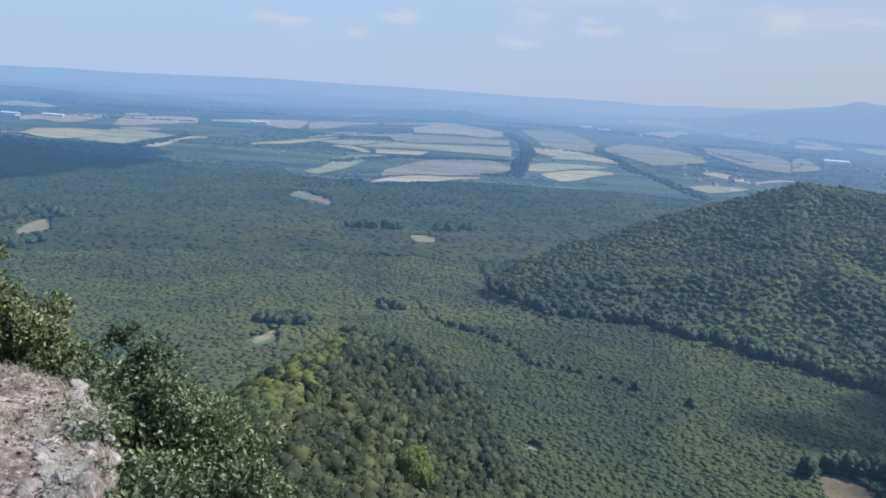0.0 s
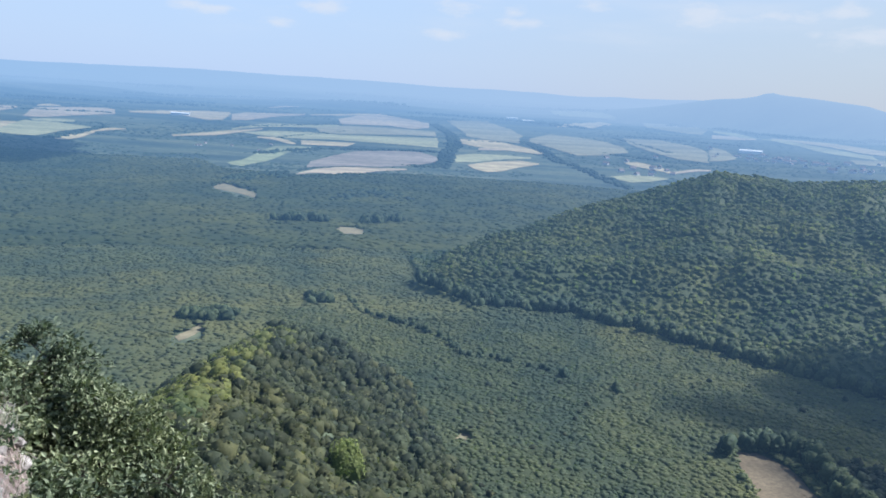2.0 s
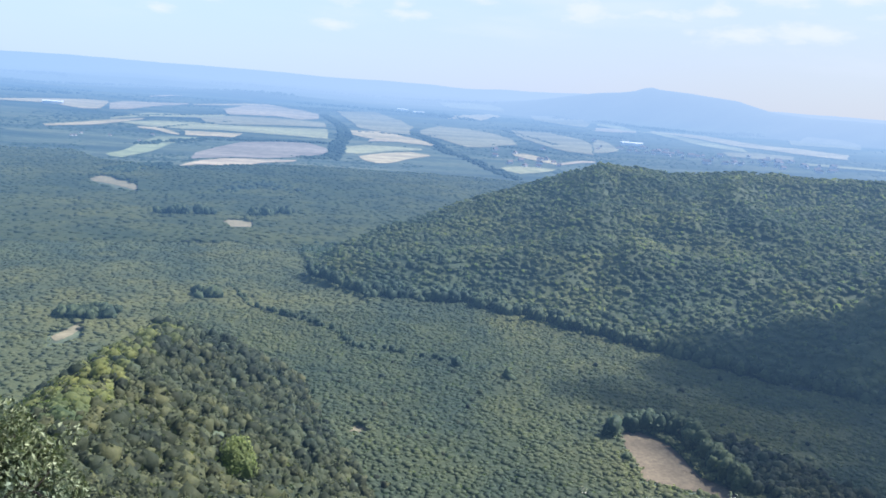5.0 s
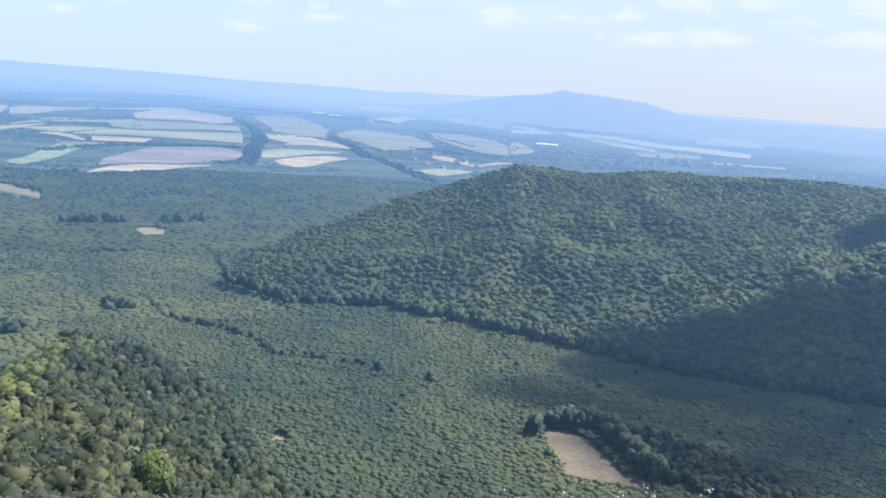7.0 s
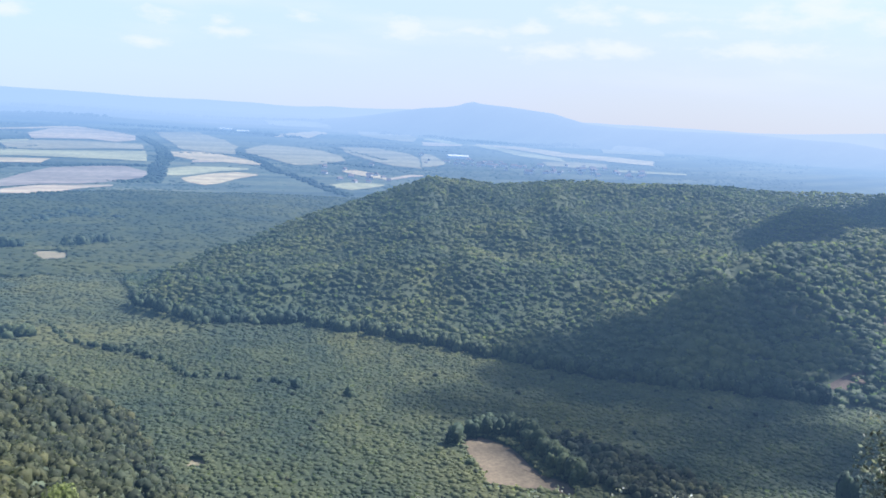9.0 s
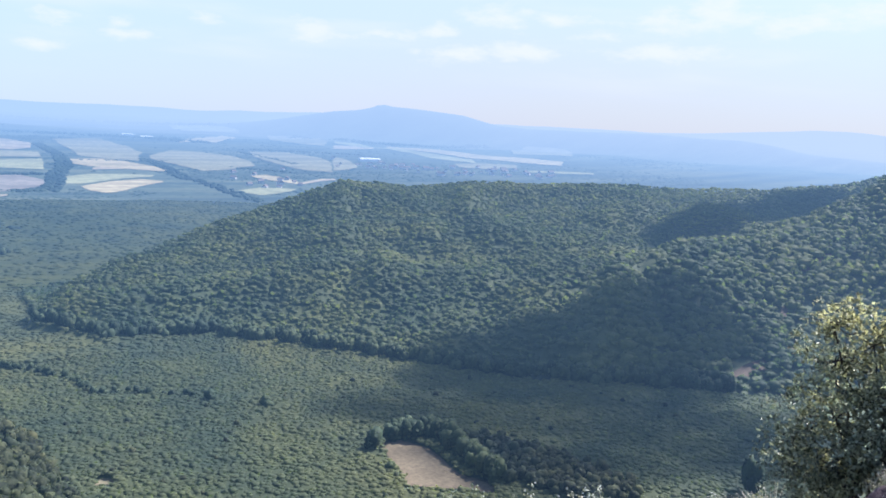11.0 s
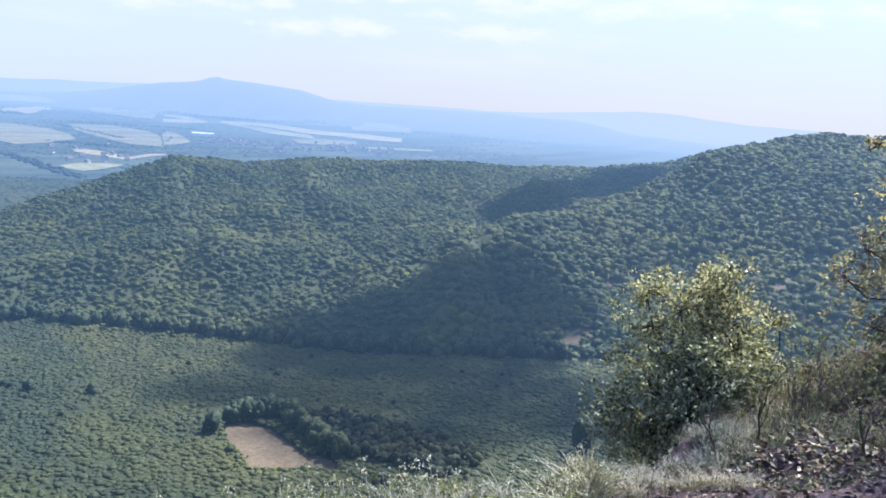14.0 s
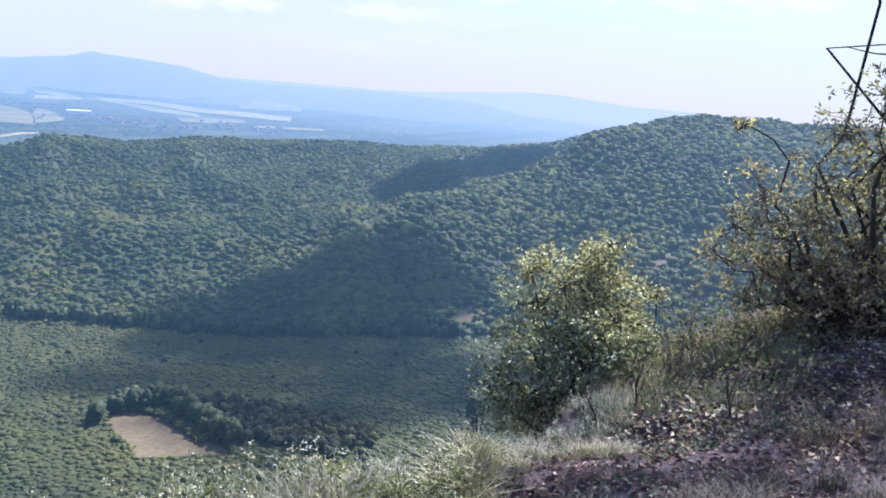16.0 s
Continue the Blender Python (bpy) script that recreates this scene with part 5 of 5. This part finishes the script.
def bush(name, label, category, root, lobes, leaves, size, material, bark, seed, spread=0.36, boughs=9, loose=1.0, fan=5, twig_bark=None):
    """A leafy bush: crooked stems from the root into each lobe of the crown, twigs, and leaves in sprays on the twigs."""
    rng = np.random.default_rng(seed)
    root = np.array(root, float)
    ob = thing(name, label, category, tuple(root))
    centres, ways, limbs, twigs = [], [], [], []
    lob = [(at(b, d, q) - root, rad, dense) for b, d, q, rad, dense in lobes]
    weight = np.array([rad ** 2 * dense for _, rad, dense in lob])
    share = (weight / weight.sum() * leaves).astype(int)
    for (c, rad, _), n in zip(lob, share):
        limbs.append(limb(rng, rng.normal(size=3) * (0.08, 0.08, 0), c, 0.024, 0.007, 0.12, 7))
        # boughs on the lobe, each with its own dome of leaf sprays
        e = rng.normal(size=(boughs, 3))
        e /= np.linalg.norm(e, axis=1)[:, None]
        hub = c + e * (rad * rng.uniform(0.35, 0.85, boughs))[:, None]
        size_b = rad * rng.uniform(0.24, 0.46, boughs) * loose
        for k in range(0, boughs, 2 if fan > 3 else 1):
            twigs.append(limb(rng, c, hub[k], 0.008, 0.004, 0.1, 4))
        sprays = max(9, n // 9)
        own = rng.integers(0, boughs, sprays)
        d = rng.normal(size=(sprays, 3)) + (0, 0, 0.35)
        d /= np.linalg.norm(d, axis=1)[:, None]
        p = hub[own] + d * (size_b[own] * rng.uniform(0.3, 1, sprays) ** spread)[:, None] * (1.25, 1.25, 0.55)
        for k in range(0, sprays, fan * 2):
            twigs.append(limb(rng, hub[own[k]], p[k] + d[k] * 0.04, 0.004, 0.0015, 0.08, 3))
        per = 9
        w = d + (0, 0, 0.15) + rng.normal(scale=0.5, size=d.shape)
        cc = p[:, None] + rng.normal(scale=size * 0.55, size=(sprays, per, 3))
        centres.append(cc.reshape(-1, 3))
        ways.append(np.repeat(w, per, 0) + rng.normal(scale=0.8, size=(sprays * per, 3)))
    v, f = tubes(limbs, 6)
    stem = piece("stem", mesh_from("stem", v, f, bark), ob, "crooked woody stems")
    v, f = tubes(twigs, 4)
    piece("twig", mesh_from("twig", v, f, twig_bark or bark), stem, "thin bare twigs")["kind"] = "stuff"
    piece("foliage", leaf_mesh("foliage", np.concatenate(centres), np.concatenate(ways), size, rng, material), ob)["kind"] = "stuff"
    return ob


def ground_at(x, y):
    return float(land(np.array([x]), np.array([y]))[0])


def build_bushes():
    p = at(-18.5, -27, 6.4)
    bush("oak_bush", "dense dark green oak bush below a rocky slope", "bush", (p[0], p[1], ground_at(p[0], p[1]) - 0.05),
         [(-24.4, -24.4, 4.75, 0.17, 1), (-23.9, -27.0, 4.3, 0.17, 1), (-23.6, -29.6, 4.0, 0.18, 1), (-24.9, -22.2, 5.4, 0.15, 1), (-24.6, -20.6, 6.21, 0.19, 1), (-24.2, -23.3, 5.59, 0.19, 1), (-23.5, -25.8, 5.13, 0.18, 1), (-22.9, -28.6, 4.90, 0.21, 1), (-23.8, -22.0, 6.04, 0.24, 1), (-23.4, -24.6, 5.70, 0.24, 1), (-22.6, -26.8, 5.36, 0.24, 1), (-21.0, -28.0, 5.36, 0.31, 1), (-21, -18.6, 6.50, 0.28, 1), (-22.5, -20.5, 6.44, 0.28, 1), (-19.5, -21.2, 6.38, 0.40, 1), (-17, -23.4, 6.27, 0.43, 1), (-14.2, -25, 6.16, 0.37, 0.9), (-22.6, -23.5, 6.44, 0.31, 1.0),
          (-20, -25, 6.27, 0.48, 1), (-16.5, -27.2, 6.04, 0.51, 1), (-13, -28.5, 5.93, 0.46, 0.9), (-20.5, -29, 6.04, 0.40, 1)], 36000, 0.046, LEAF_OAK, DARK_BARK, 301)
    p = at(-28, -19, 7.6)
    bush("oak_bush", "leafy green oak bush at the edge of a rocky slope", "bush", (p[0], p[1], ground_at(p[0], p[1]) - 0.05),
         [(-29.5, -14.0, 7.64, 0.31, 1), (-28, -16.2, 7.52, 0.40, 1), (-26.4, -17.3, 7.41, 0.28, 1), (-31.5, -15, 7.64, 0.57, 1), (-25.3, -18.9, 7.35, 0.26, 1), (-28, -18.6, 7.52, 0.34, 1), (-24.4, -20.2, 7.18, 0.23, 0.8), (-30.5, -12.6, 7.75, 0.28, 0.8)],
         17000, 0.048, LEAF_OAK, DARK_BARK, 302)
    p = at(61.0, -22.6, 9.0)
    bush("dogwood_bush", "sunlit bush with yellowing leaves at the ledge", "bush", (p[0], p[1], ground_at(p[0], p[1]) - 0.05),
         [(62.9, -8.8, 9.1, 0.22, 0.8), (62.1, -10.5, 9.1, 0.42, 0.8), (60.1, -12.1, 9.0, 0.5, 0.9), (63.8, -12.5, 9.0, 0.5, 0.8), (58.1, -13.4, 9.0, 0.38, 0.8), (61.5, -15.2, 8.9, 0.75, 1),
          (58.5, -16.8, 9.0, 0.55, 1), (65.1, -15.2, 9.1, 0.38, 0.7), (62.3, -18.2, 8.8, 0.7, 1), (58.7, -19.8, 9.0, 0.6, 1), (66.3, -11.9, 9.1, 0.16, 0.6), (60.1, -21.6, 8.9, 0.5, 0.9), (64.9, -17.4, 8.9, 0.45, 0.9), (63.5, -20.2, 8.7, 0.4, 0.9), (66.1, -16.0, 9.0, 0.3, 0.7), (57.7, -11.1, 9.0, 0.25, 0.7), (57.3, -20.9, 9.1, 0.4, 0.9), (64.3, -18.9, 8.8, 0.38, 0.9), (62.0, -20.6, 8.7, 0.42, 0.9), (65.9, -17.6, 8.9, 0.3, 0.8), (62.6, -14.0, 8.9, 0.5, 0.9)],
         27000, 0.05, LEAF_TURN, DARK_BARK, 303, 0.45, 15, 1.15)
    p = at(79.5, -13, 9.3)
    bush("hawthorn_tree", "tangled thorny tree with sparse yellowing leaves", "tree", (p[0], p[1], ground_at(p[0], p[1]) - 0.05),
         [(77.9, 2.2, 9.3, 0.5, 0.55), (76.6, 0.0, 9.2, 0.45, 0.5), (78.8, -1.5, 9.4, 0.8, 0.8), (74.9, -3.6, 9.1, 0.5, 0.55), (72.1, -4.6, 8.9, 0.42, 0.45), (70.6, -6.6, 8.8, 0.3, 0.4), (73.9, -7.2, 9.0, 0.6, 0.7),
          (78.3, -6.5, 9.3, 1.1, 1), (82.3, -4, 9.5, 1.3, 1), (74.3, -10.3, 9.0, 0.55, 0.8), (77.8, -11.2, 9.2, 0.9, 1), (81.8, -11, 9.4, 1.1, 1), (76.3, -13.6, 9.0, 0.5, 0.8), (80.1, 4.6, 9.4, 0.45, 0.5), (70.3, -0.2, 9.2, 0.1, 0.5), (72.8, -9.2, 9.0, 0.5, 0.7), (71.5, -11.2, 9.0, 0.35, 0.6), (69.7, -8.6, 8.9, 0.3, 0.5), (75.3, -8, 9.0, 0.7, 0.9), (79.8, -9, 9.2, 1.0, 1.1), (74.3, -14.6, 8.7, 0.35, 0.8),
          # unseen upper lobes, added to throw shade on the ledge
          (79.5, 12.5, 10.2, 0.95, 0.6), (74.8, 19, 10.2, 0.9, 0.6), (72, 21, 9.8, 0.8, 0.5), (83, 13, 10.2, 1.0, 0.6), (78, 17.5, 10.3, 0.9, 0.45), (86, 17, 10.4, 1.0, 0.5)],
         40000, 0.052, LEAF_SHADE, DARK_BARK, 304, 0.45, 15, 1.15, 2, TWIG_BARK)


build_bushes()


def build_dead_branch():
    rng = np.random.default_rng(5)
    a, ob = at(82.8, -1.5, 9.2), None
    ob = thing("dead_branch", "bare dark forked branch above the thorny tree", "branch", tuple(a))
    fork, bend = at(78.9, 4.1, 9.2) - a, at(77.5, 5.7, 9.2) - a
    paths = [limb(rng, (0, 0, 0), fork, 0.026, 0.019, 0.05, 6), limb(rng, fork, bend, 0.019, 0.014, 0.06, 4),
             limb(rng, bend, at(77.2, 10.1, 9.2) - a, 0.014, 0.008, 0.06, 5), limb(rng, at(78.6, 4.3, 9.2) - a, at(75.3, 4.8, 9.2) - a, 0.01, 0.004, 0.05, 4),
             limb(rng, bend, at(78.7, 8.5, 9.2) - a, 0.01, 0.004, 0.08, 4), limb(rng, at(77.3, 7.5, 9.2) - a, at(76.5, 8.7, 9.2) - a, 0.006, 0.003, 0.08, 3)]
    v, f = tubes(paths, 6)
    piece("wood", mesh_from("wood", v, f, DARK_BARK), ob)


build_dead_branch()


def build_saplings():
    """Thin bare saplings and a multi-stemmed shrub on the ledge."""
    rng = np.random.default_rng(21)
    for b, d, tb, td, n, leaves, label in ((66.4, -19.6, 66.0, -15.4, 5, 20, "thin bare sapling on the ledge"), (64.2, -21.3, 62.4, -17.6, 5, 14, "thin leaning sapling on the ledge"),
                                           (72.9, -19.0, 71.6, -15.0, 6, 60, "slender sapling with few leaves"), (69.6, -17.4, 69.0, -12.2, 8, 420, "grey-green multi-stemmed shrub with few leaves"),
                                           (68.3, -17.8, 67.4, -13.2, 7, 380, "grey-green multi-stemmed shrub with few leaves"), (71.0, -16.6, 70.4, -12.4, 7, 460, "grey-green multi-stemmed shrub with few leaves"),
                                           (75, -17.5, 75.5, -14, 6, 320, "low leafy shrub under the thorny tree")):
        p = foot_of(b, d)
        tip = at(tb, td, float(np.linalg.norm(p)) * 0.99) - p
        ob = thing("sapling", label, "sapling", tuple(p), "saplings on the ledge")
        paths = [limb(rng, (0, 0, -0.03), tip, 0.011, 0.003, 0.06, 7)]
        for _ in range(n):
            t = rng.uniform(0.2, 0.95)
            o = tip * t
            paths.append(limb(rng, o * 0.97, o + rng.normal(size=3) * 0.16 + (0, 0, 0.16), 0.0045, 0.0015, 0.1, 3))
            if leaves > 60:
                paths.append(limb(rng, rng.normal(size=3) * (0.05, 0.05, 0), tip * rng.uniform(0.6, 0.95) + rng.normal(size=3) * 0.25 * (1, 1, 0.3), 0.006, 0.002, 0.08, 5))
        v, f = tubes(paths, 5)
        piece("stem", mesh_from("stem", v, f, DARK_BARK if leaves < 100 else TWIG_BARK), ob)["kind"] = "stuff"
        t = rng.uniform(0.15, 1, leaves)[:, None]
        c = tip * t + rng.normal(scale=0.05 + 0.16 * min(1, leaves / 300), size=(leaves, 3)) * (1, 1, 0.6)
        piece("foliage", leaf_mesh("foliage", c, rng.normal(size=(leaves, 3)), 0.042, rng, LEAF_SHRUB), ob)


build_saplings()


def stone_form(seed, level=3):
    rng = np.random.default_rng(seed)
    v, f = ico(level)
    for _ in range(9):
        n = rng.normal(size=3)
        n /= np.linalg.norm(n)
        d = v @ n
        lim = rng.uniform(0.45, 0.85)
        v = v - np.clip(d - lim, 0, None)[:, None] * n
    v = v * (1 + 0.05 * rng.normal(size=(len(v), 1)))
    return v * rng.uniform(0.7, 1.2, 3), f


OUTCROPS = [(-23.4, -22.2), (-24.0, -20.9), (-22.7, -23.5), (-24.7, -20.3), (-22.5, -24.4), (-27.2, -23.8), (-26.2, -24.9), (-25.4, -26.1), (-27.3, -22.9)]


def build_rocks():
    rng = np.random.default_rng(31)
    forms = []
    for q in range(7):
        v, f = stone_form(400 + q, 2)
        forms.append(mesh_from("rock", v, f, ROCK, False))
    spots = [(-24.6, -22.6, 0.096), (-25.6, -24.6, 0.067), (-25.3, -21.8, 0.077), (-27.6, -26.0, 0.067), (-25.2, -20.9, 0.067), (-24.0, -24.0, 0.077), (-24.8, -26.2, 0.067), (-26.4, -25.6, 0.058), (-25.0, -23.2, 0.075), (-24.5, -23.9, 0.06), (-26.9, -25.2, 0.06), (-27.2, -24.3, 0.05), (-26.2, -26.6, 0.06), (-25.1, -22.2, 0.06)]
    spots += [(b + rng.normal() * 0.4, d + rng.normal() * 0.55, rng.uniform(0.025, 0.06)) for b, d in OUTCROPS for _ in range(9)]
    spots += [(rng.normal(-24.9, 0.300), rng.uniform(-26.5, -20.6), rng.uniform(0.012, 0.032)) for _ in range(70)]
    spots += [(rng.normal(-26.6, 0.300), rng.uniform(-27, -23), rng.uniform(0.01, 0.027)) for _ in range(60)]
    spots += [(rng.uniform(-30, -22), rng.uniform(-27, -19), rng.uniform(0.007, 0.018)) for _ in range(150)]
    spots += [(rng.uniform(50, 80), rng.uniform(-26, -17), rng.uniform(0.012, 0.03)) for _ in range(30)]
    gravel_v, gravel_f, n = [], [], 0
    stones = [stone_form(420 + q, 1) for q in range(5)]
    for i, (b, d, s0) in enumerate(spots):
        p = foot_of(b, d)
        if s0 < 0.02:
            v, f = stones[i % 5]
            gravel_v.append(v * s0 * (1.2, 1.0, 0.65) + p + (0, 0, s0 * 0.1))
            gravel_f.append(f + n)
            n += len(v)
            continue
        ob = new("rock", forms[i % 7])
        ob.matrix_basis = pose(p[0], p[1], p[2] - s0 * 0.16, rng.uniform(-20, 20), rng.uniform(-20, 20), rng.uniform(0, 360))
        ob.scale = (s0 * rng.uniform(0.8, 1.5), s0, s0 * rng.uniform(0.45, 0.8))
        tagged(ob, "pale grey limestone rock in dry soil" if s0 > 0.05 else "small pale stone in dry soil", "rock", "rocks on the lookout")
    tagged(new("gravel", mesh_from("gravel", np.concatenate(gravel_v), np.concatenate(gravel_f), ROCK, False)), "small pale stones strewn over dry soil", "gravel", kind="stuff")


build_rocks()


def near_points(n, b0, b1, r0, r1, rng, past_edge=0.3):
    b, r = np.radians(rng.uniform(b0, b1, n)), np.sqrt(rng.uniform(r0 ** 2, r1 ** 2, n))
    x, y = r * np.sin(b), r * np.cos(b)
    k = (y - np.interp(x, EDGE_X, EDGE_Y) < past_edge) & (x < 11)
    return x[k], y[k]


def blades(name, label, x, y, per, length, width, material, rng, lean=0.5, category="grass"):
    """Tufts of thin tapering blades that bend over."""
    z = land(x, y)
    n = len(x)
    base = np.repeat(np.stack([x, y, z - 0.01], 1), per, 0) + rng.normal(scale=0.035, size=(n * per, 3)) * (1, 1, 0)
    L = np.repeat(length * rng.uniform(0.5, 1.3, n), per)[:, None] * rng.uniform(0.6, 1.1, (n * per, 1))
    a = rng.uniform(0, 2 * np.pi, n * per)
    d = np.stack([np.cos(a), np.sin(a), np.zeros(n * per)], 1) * rng.uniform(0.1, lean, (n * per, 1))
    s = np.stack([-np.sin(a), np.cos(a), np.zeros(n * per)], 1) * width
    up = np.array((0, 0, 1.0))
    m = base + (d * 0.35 + up * 0.6) * L
    t = base + (d + up * 0.92) * L
    v = np.stack([base - s, base + s, m + s * 0.8, m - s * 0.8, t], 1).reshape(-1, 3)
    q = 5 * np.arange(n * per)[:, None]
    f = np.concatenate([q + (0, 1, 2), q + (0, 2, 3), q + (3, 2, 4)])
    return tagged(new(name, mesh_from(name, v, f, material, False)), label, category, kind="stuff")


def build_undergrowth():
    rng = np.random.default_rng(41)
    x, y = near_points(3000, 36, 70, 4.0, 9.4, rng, 1.2)
    k = (y > np.interp(x, EDGE_X, EDGE_Y) - 0.9 - 0.5 * (x > 6)) & (waves(x, y, 0.6, 55) > -0.25)
    blades("dry_grass", "pale dry grass along the edge of the ledge", x[k], y[k], 34, 0.1, 0.0026, STRAW, rng, 1.6)
    x, y = near_points(3600, 52, 95, 3.0, 10.5, rng, 1.2)
    heart = foot_of(68.9, -19.4)
    k = (waves(x, y, 0.6, 51) > 0.08) & (np.hypot(x - heart[0], y - heart[1]) > 0.75)
    blades("ledge_grass", "sparse greyish grass on the shaded ledge", x[k], y[k], 36, 0.13, 0.0024, GRASS, rng, 2.0)
    x, y = near_points(900, -34, -18, 3.2, 7.6, rng, 0.2)
    k = waves(x, y, 0.5, 52) > 0.15
    blades("slope_grass", "dry tufts of grass between the rocks", x[k], y[k], 18, 0.06, 0.0018, STRAW, rng, 1.5)
    x, y = near_points(420, 62, 76, 6.6, 10.2, rng, 0.9)
    k = waves(x, y, 0.7, 56) > -0.25
    blades("tall_grass", "tall greyish green grass between thin saplings", x[k], y[k], 20, 0.19, 0.0028, PALE_GRASS, rng, 1.1)
    b = np.radians(rng.uniform(-31, -22, 420))
    r = rng.uniform(3, 8, 420)
    x, y = r * np.sin(b), r * np.cos(b)
    k = np.abs(y - np.interp(x, EDGE_X, EDGE_Y)) < 0.3
    blades("rim_grass", "dry grass hanging over the rocky rim", x[k], y[k], 16, 0.06, 0.0018, STRAW, rng, 1.8)
    # fallen leaves
    for name, (b0, b1, r0, r1), n in (("leaf_litter", (50, 95, 3.0, 10), 22000), ("slope_litter", (-34, -18, 3.2, 7.6), 2600)):
        x, y = near_points(n, b0, b1, r0, r1, rng, 0.1)
        k = waves(x, y, 0.9, 53) > -0.35
        x, y = x[k], y[k]
        c = np.stack([x, y, land(x, y) + 0.012], 1)
        way = rng.normal(size=c.shape) * (1, 1, 0.15)
        me = leaf_mesh(name, c, way * 3, 0.05 if name == "leaf_litter" else 0.03, rng, LITTER, 0.6)
        tagged(new(name, me), "scattered brown and pale fallen leaves on bare soil", "leaf litter", kind="stuff")
    c = heart + rng.normal(size=(420, 3)) * (0.4, 0.26, 0)
    c[:, 2] = land(c[:, 0], c[:, 1]) + 0.02
    tagged(new("dry_leaves", leaf_mesh("dry_leaves", c, rng.normal(size=c.shape) * (3, 3, 0.4), 0.07, rng, PALE_LITTER, 0.6)), "patch of pale dry leaves in the sun", "leaf litter", kind="stuff")
    # pale leaves added under the tree, their colour stands in for lit flecks
    x, y = near_points(1500, 70, 86, 6.0, 10, rng, 0.1)
    c = np.stack([x, y, land(x, y) + 0.02], 1)
    tagged(new("dry_leaves", leaf_mesh("dry_leaves", c, rng.normal(size=c.shape) * (3, 3, 0.6), 0.05, rng, PALE_LITTER, 0.6)), "pale leaves that stand in for lit flecks under the thorny tree", "leaf litter", kind="stuff")
    # low herbs on the ledge
    x, y = near_points(8500, 50, 95, 3.0, 10, rng, 0.2)
    k = waves(x, y, 0.5, 57) > 0.05
    x, y = x[k], y[k]
    c = np.stack([x, y, land(x, y) + rng.uniform(0.01, 0.08, len(x))], 1)
    tagged(new("herbs", leaf_mesh("herbs", c, rng.normal(size=c.shape) * (3, 3, 1), 0.045, rng, HERB, 0.6)), "low grey-green herbs growing on the ledge", "herbs", kind="stuff")
    # tall weeds with pale heads that stand on the steep edge
    kinds = []
    for q in range(2):
        g = np.random.default_rng(500 + q)
        ob = thing("weed", "tall dry weed with pale flower heads at the edge", "weed", group="weeds at the edge")
        paths, tops = [limb(g, (0, 0, -0.05), (g.normal() * 0.08, g.normal() * 0.08, 0.75), 0.006, 0.003, 0.04, 5)], []
        for _ in range(5):
            z0 = g.uniform(0.3, 0.7)
            tip = np.array((g.normal() * 0.13, g.normal() * 0.13, z0 + g.uniform(0.12, 0.3)))
            paths.append(limb(g, (0, 0, z0 - 0.04), tip, 0.004, 0.0015, 0.06, 3))
            tops.append(tip)
        v, f = tubes(paths, 4)
        piece("stem", mesh_from("stem", v, f, WEED), ob)["kind"] = "stuff"
        wide = (0.08, 0.14)[q]
        c = np.stack([g.normal(size=130) * wide, g.normal(size=130) * wide, g.uniform(0.02, 0.8, 130)], 1)
        piece("foliage", leaf_mesh("foliage", c, g.normal(size=c.shape), 0.065, g, (WEED, WEED_FRESH)[q], 0.4), ob)
        c = np.concatenate([t + g.normal(size=(9, 3)) * (0.022, 0.022, 0.008) for t in tops])
        piece("flower_head", leaf_mesh("flower_head", c, g.normal(size=c.shape) * (1, 1, 0.2), 0.02, g, UMBEL, 0.9), ob, "pale dried flower heads")["kind"] = "stuff"
        kinds.append(ob)
    # bleached tussocks between the weeds
    for q in range(2):
        g = np.random.default_rng(510 + q)
        ob = thing("grass_tussock", "bleached straw-coloured tussock of tall grass at the edge", "grass", group="tussocks at the edge")
        paths = []
        for _ in range(80):
            foot, lean = g.normal(size=2) * 0.05, g.normal(size=2) * 0.2
            high = g.uniform(0.35, 0.8)
            mid = np.array((*(foot + lean * 0.35), high * 0.62))
            paths.append([(np.array((*foot, -0.06)), 0.0065), (mid, 0.0055), (np.array((*(foot + lean), high)), 0.0015)])
        v, f = tubes(paths, 3)
        piece("tuft", mesh_from("tuft", v, f, BLEACHED), ob)["kind"] = "stuff"
        kinds.append(ob)
    placed = set()
    for i in range(150):
        b = rng.uniform(26, 57)
        q = (i + i // 2) % 2 + (2 if rng.uniform() < np.interp(b, (30, 37, 44), (0.05, 0.3, 0.5)) else 0)
        top = np.interp(b, (26, 30, 32.2, 35, 40, 43, 48, 50.6, 54.3, 57), (-27.2, -26.8, -26.2, -24.9, -24.2, -23.5, -24.4, -24.5, -24.2, -24.0)) - rng.uniform(0, 2.2) - (0.8 if q > 1 else 0)
        r = rng.uniform(5.0, 6.6)
        p = at(b, top, r)
        g0 = ground_at(p[0], p[1])
        tall = max(0.35, min(2.2, (p[2] - g0) / 0.95))
        w = min(1.0, 0.6 + 0.3 * tall)
        m = pose(p[0], p[1], g0, rng.uniform(-6, 6), rng.uniform(-6, 6), rng.uniform(0, 360))
        if q in placed:
            c = copy_thing(kinds[q], m)
        else:
            kinds[q].matrix_basis = m
            c = kinds[q]
            placed.add(q)
        c.scale = (w, w, tall)


build_undergrowth()
